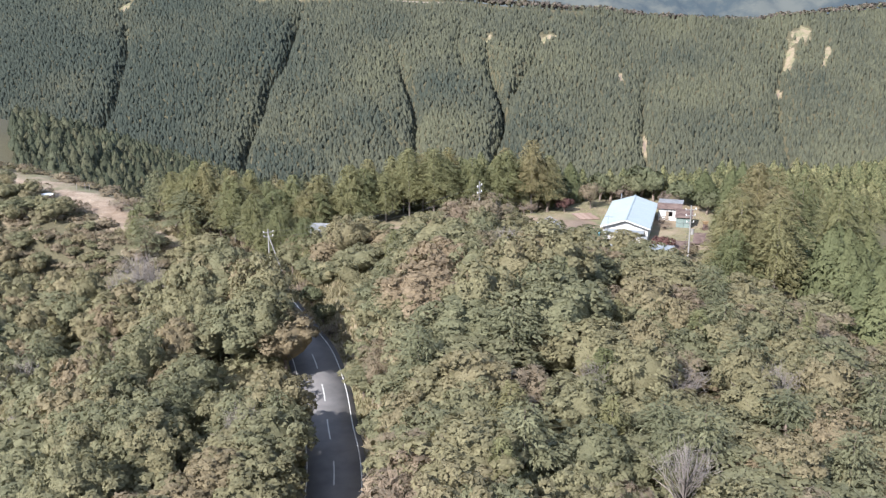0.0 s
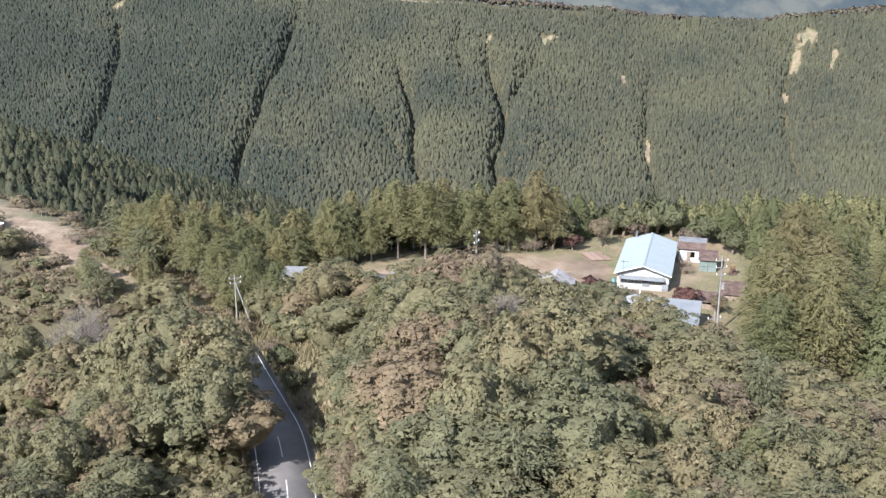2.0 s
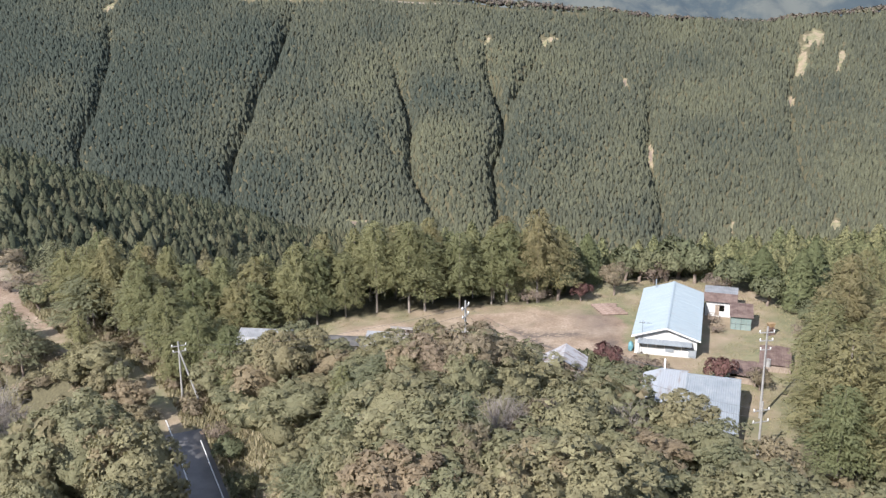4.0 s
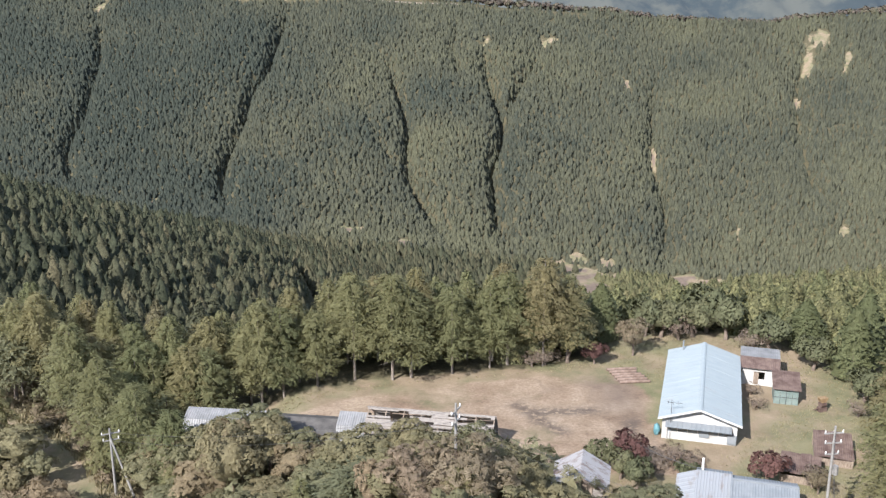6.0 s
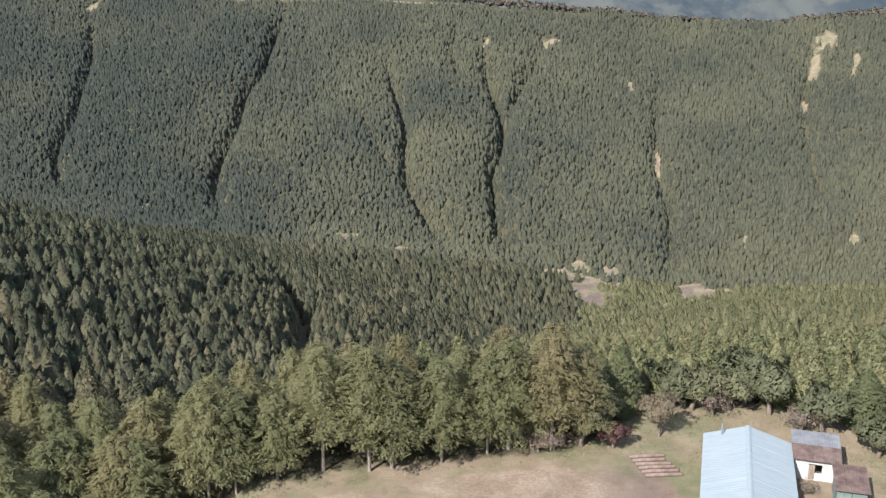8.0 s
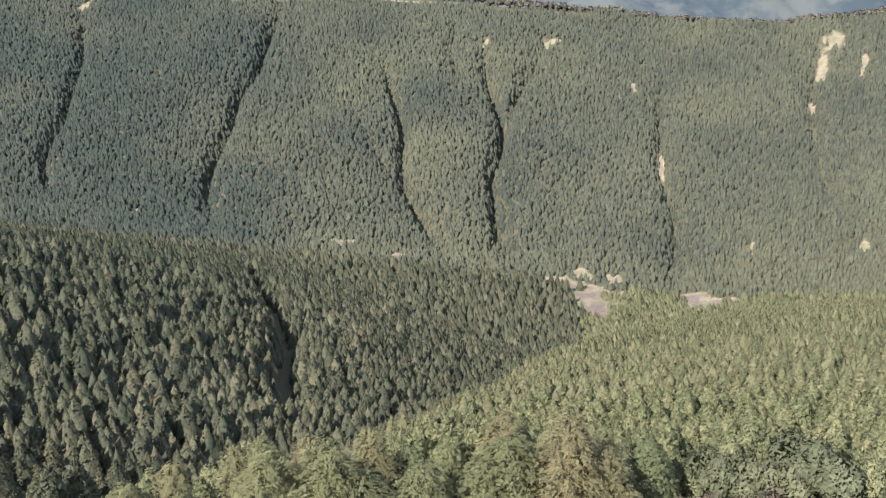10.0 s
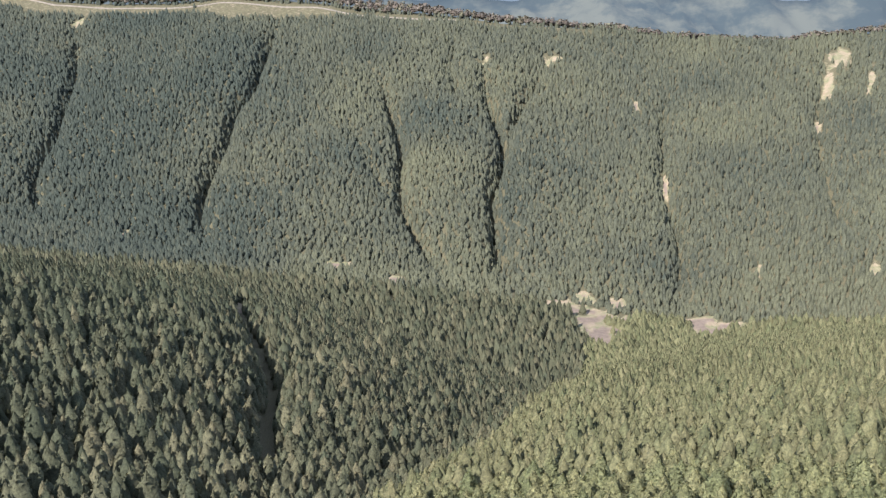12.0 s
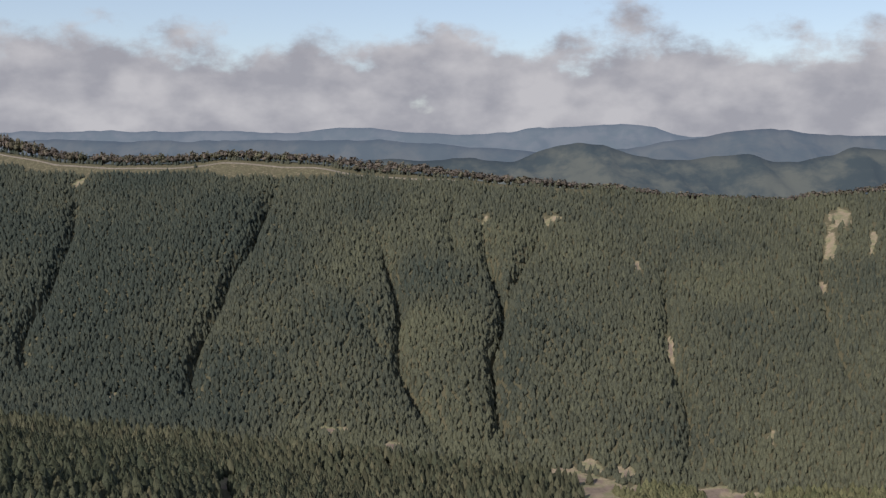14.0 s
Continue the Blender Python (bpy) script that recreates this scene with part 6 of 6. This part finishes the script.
def bushes():
    kinds = {"red": (bush_kind("maple_bush", 300, 2.6, 1.6, M_RED), "dark red maple bush beside the yard"), "green": (bush_kind("green_bush", 301, 2.4, 1.5, M_EVER), "rounded evergreen bush on the grass"),
             "dry": (bush_kind("dry_bush", 302, 1.7, 1.5, M_DRYBUSH, 520, 0.13), "leafless grey-brown bush on the grass"), "autumn": (bush_kind("autumn_bush", 303, 4.2, 2.2, M_AUTUMN, 900, 0.18), "small tree in pale russet autumn leaf")}
    rng = random.Random(12)
    first = {}
    for k, x, y, s, h in (("red", 13.6, 154.0, 1.15, 1.25), ("red", 26.1, 151.2, 1.05, 1.15), ("red", 12.6, 179.3, 0.9, 1.0), ("green", 11.0, 153.6, 1.05, 1.1), ("green", 12.5, 151.4, 1.0, 1.15), ("green", 9.6, 151.0, 0.8, 0.8),
                          ("green", 13.8, 149.6, 1.0, 1.2), ("dry", 15.8, 153.2, 1.2, 1.1), ("dry", 18.0, 154.6, 1.2, 1.0), ("dry", 19.6, 153.6, 1.0, 0.9), ("green", 18.6, 151.2, 0.8, 0.8), ("autumn", 17.6, 182.0, 1.0, 1.15),
                          ("dry", 6.6, 178.6, 1.2, 1.2), ("dry", 5.0, 178.0, 1.0, 1.0), ("green", 9.4, 179.6, 1.7, 2.3), ("green", 11.4, 182.0, 1.6, 2.0), ("dry", 29.4, 171.2, 0.7, 0.7), ("dry", 29.2, 167.6, 0.8, 0.6),
                          ("green", 22.0, 188.0, 1.7, 1.9), ("green", 26.0, 188.0, 1.8, 1.9), ("green", 30.0, 187.0, 1.8, 2.2), ("green", 34.5, 183.5, 1.7, 1.9), ("dry", 24.0, 187.0, 1.5, 1.7), ("dry", 32.4, 183.5, 1.4, 1.6), ("green", 38.5, 178.5, 1.5, 1.6), ("green", 41.5, 170.0, 1.4, 1.4), ("green", 41.0, 163.0, 1.3, 1.2), ("dry", 39.5, 166.0, 1.0, 1.0), ("green", 28.0, 189.5, 2.0, 2.4), ("green", 20.0, 188.5, 1.6, 2.0),
                          ("autumn", 30.2, 149.4, 0.6, 0.6), ("dry", 30.0, 150.6, 0.8, 1.2), ("green", 2.4, 150.2, 1.1, 1.2), ("green", 4.4, 147.2, 0.9, 0.9), ("autumn", -6.5, 149.8, 0.9, 0.75), ("green", -10.0, 151.2, 0.9, 0.9),
                          ("autumn", -3.0, 148.8, 0.9, 0.7), ("green", -14.5, 152.2, 1.0, 0.9), ("dry", -18.5, 153.0, 1.1, 1.0), ("green", -22.0, 153.5, 1.2, 1.1), ("dry", -25.5, 153.8, 1.2, 1.1), ("green", -28.5, 154.5, 1.2, 1.2),
                          ("green", -24.5, 131.5, 1.1, 1.1), ("green", -27.5, 138.5, 1.2, 1.2), ("dry", -23.0, 127.0, 1.0, 0.9), ("dry", -30.0, 143.5, 1.2, 1.1), ("green", -66.0, 178.5, 1.6, 1.6), ("dry", -74.0, 186.0, 1.6, 1.3)):
        (crown, stems), label = kinds[k]
        m = Matrix.LocRotScale((x, y, gz(x, y)), Euler((0, 0, rng.uniform(0, 6.28))), None)
        if k not in first:
            ob = tagged(new("bush"), label, "bush", "bushes round the yard")
            new("stem", stems).parent = ob
            new("crown", crown).parent = ob
            ob.matrix_basis = m
            first[k] = ob
        else:
            ob = copy_thing(first[k], m)
        ob.scale = (s, s, h)


def dry_grass():
    """Tufts of dry grass on the road banks, round the clearing and along the track."""
    rng = np.random.default_rng(31)
    x, y = rng.uniform(-70, 44, 110000), rng.uniform(84, 192, 110000)
    d, side, _ = road_near(x, y)
    bank = (d > np.where((side > 0) & (y > 146), 1.6, 3.6)) & (d < np.where(side > 0, 9.5, 5.5)) & (y > 84)
    yard = inside(x, y, CLEARING) & ~inside(x, y, DIRT) & (rng.uniform(0, 1, len(x)) < 0.75)
    for fx, fy, rr in ((24, 168, 7.5), (21.5, 160.5, 4.5), (26, 176, 5), (31.5, 173.5, 3), (32.7, 170, 2.6), (22.5, 141, 6), (33, 157, 3.2), (28.7, 153.4, 2.6), (-6, 159.3, 3.4), (-11, 160, 3), (-1, 158.5, 3), (-19, 159.7, 3.4), (-26, 160.5, 4.5)):
        yard &= np.hypot(x - fx, y - fy) > rr
    k = bank | yard
    x, y, tall = x[k], y[k], np.where(bank[k], 0.8, 0.2)
    n, B = len(x), 4
    a = rng.uniform(0, 6.283, (n, B))
    h = tall[:, None] * rng.uniform(0.5, 1.0, (n, B))
    w = 0.05 + 0.05 * tall[:, None]
    px, py = x[:, None] + rng.normal(0, 0.16, (n, B)), y[:, None] + rng.normal(0, 0.16, (n, B))
    z = np.repeat(ground_z(x, y)[:, None], B, 1) - 0.05
    lx, ly = np.cos(a) * h * 0.45, np.sin(a) * h * 0.45
    v = np.stack([np.stack([px - np.sin(a) * w, py + np.cos(a) * w, z], -1), np.stack([px + np.sin(a) * w, py - np.cos(a) * w, z], -1), np.stack([px + lx, py + ly, z + h], -1)], 2).reshape(-1, 3)
    f = np.arange(len(v)).reshape(-1, 3)
    me = mesh_np("dry_grass", v, f, M_DRYGRASS, {"tint": np.repeat(rng.uniform(0, 1, n), B * 3)})
    tagged(new("dry_grass", me), "tufts of dry straw-coloured grass", "grass", kind="stuff")


def track_brush():
    """Low dry brush and weeds on the banks of the gravel track."""
    x, y, rng = scatter(33, -125, -34, 146, 235, 2.3)
    d, side, _ = road_near(x, y)
    ok = (d > np.where(x < -60, 4.2, 2.8)) & ~inside(x, y, CLEARING) & (d < np.where(side > 0, np.where(x < -60, 14, 7), np.where(x < -60, 24, 12))) & (rng.uniform(0, 1, len(x)) < np.where(x > -60, 0.95, np.where(side > 0, 0.5, 0.8))) & (np.hypot(x + 92, y - 193.4) > 2.5)
    x, y = x[ok], y[ok]
    n = len(x)
    kinds = [broad_crown(340 + k, 1.6, 1.3, 60, 0.3, 4) for k in range(3)]
    m = foliage("dry_brush_leaves", [(0, (0.15, 0.125, 0.085)), (0.5, (0.185, 0.15, 0.105)), (1, (0.13, 0.128, 0.07))], True, 0.25, 8.0, 0.46)
    wood("dry_brush", kinds, x, y, ground_z(x, y) - 0.3, rng.uniform(0, 6.28, n), rng.uniform(0.7, 1.5, n), rng.uniform(0.4, 1.2, n), rng.uniform(0, 1, n), m, "low brown brush on the banks of the track", "bushes")


track_brush()
bushes()
dry_grass()

# ---------------------------------------------------------------- distance


def hill_band(name, y, tops, seed, cloud_shade_c, sunlit_c, glow, label):
    """A far range: a rounded ridge whose skyline follows the given heights (x, z), with folded flanks; glow is its
    painted haze.
    """
    xs = np.linspace(tops[0][0], tops[-1][0], 420)
    h = np.interp(xs, [t[0] for t in tops], [t[1] for t in tops])
    h = np.convolve(np.pad(h, 1, "edge"), np.ones(3) / 3, "valid") + 9 * (vnoise(xs, 0 * xs, 90, seed) - 0.5) + 4 * (vnoise(xs, 0 * xs, 26, seed + 5) - 0.5)
    rows = []
    for k, f in enumerate(np.linspace(0, 1, 22)):
        yy = y - 520 * (1 - f) + 60 * (vnoise(xs, 0 * xs + k * 40, 160, seed + 1) - 0.5)
        # spurs and side valleys that run down at a slant
        u = xs + 150 * (1 - f) * np.sin(xs / 260 + seed)
        ridge = 0.6 * np.abs(2 * vnoise(u, 0 * xs + 60 * f, 130, seed + 2) - 1) + 0.4 * np.abs(2 * vnoise(u, 0 * xs + 90 * f, 48, seed + 3) - 1)
        fold = 1 - 0.5 * ridge * (1 - f) ** 0.4
        rows.append(np.c_[xs, yy, -260 + (h + 260) * f ** 0.8 * fold])
    rows.append(np.c_[xs, xs * 0 + y + 60, xs * 0 - 260])
    v = np.concatenate(rows)
    i = np.arange(len(v)).reshape(-1, 420)
    q = np.stack([i[:-1, :-1], i[:-1, 1:], i[1:, 1:], i[1:, :-1]], -1).reshape(-1, 4)
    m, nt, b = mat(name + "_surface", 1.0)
    # noise patches in the base colour stand in for cloud shadows on the range
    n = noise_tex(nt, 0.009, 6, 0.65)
    nt.links.new(ramp(nt, n, [(0.42, cloud_shade_c), (0.58, sunlit_c)]), b.inputs["Base Color"])
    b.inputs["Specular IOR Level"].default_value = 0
    # blue emission stands in for the haze of distance
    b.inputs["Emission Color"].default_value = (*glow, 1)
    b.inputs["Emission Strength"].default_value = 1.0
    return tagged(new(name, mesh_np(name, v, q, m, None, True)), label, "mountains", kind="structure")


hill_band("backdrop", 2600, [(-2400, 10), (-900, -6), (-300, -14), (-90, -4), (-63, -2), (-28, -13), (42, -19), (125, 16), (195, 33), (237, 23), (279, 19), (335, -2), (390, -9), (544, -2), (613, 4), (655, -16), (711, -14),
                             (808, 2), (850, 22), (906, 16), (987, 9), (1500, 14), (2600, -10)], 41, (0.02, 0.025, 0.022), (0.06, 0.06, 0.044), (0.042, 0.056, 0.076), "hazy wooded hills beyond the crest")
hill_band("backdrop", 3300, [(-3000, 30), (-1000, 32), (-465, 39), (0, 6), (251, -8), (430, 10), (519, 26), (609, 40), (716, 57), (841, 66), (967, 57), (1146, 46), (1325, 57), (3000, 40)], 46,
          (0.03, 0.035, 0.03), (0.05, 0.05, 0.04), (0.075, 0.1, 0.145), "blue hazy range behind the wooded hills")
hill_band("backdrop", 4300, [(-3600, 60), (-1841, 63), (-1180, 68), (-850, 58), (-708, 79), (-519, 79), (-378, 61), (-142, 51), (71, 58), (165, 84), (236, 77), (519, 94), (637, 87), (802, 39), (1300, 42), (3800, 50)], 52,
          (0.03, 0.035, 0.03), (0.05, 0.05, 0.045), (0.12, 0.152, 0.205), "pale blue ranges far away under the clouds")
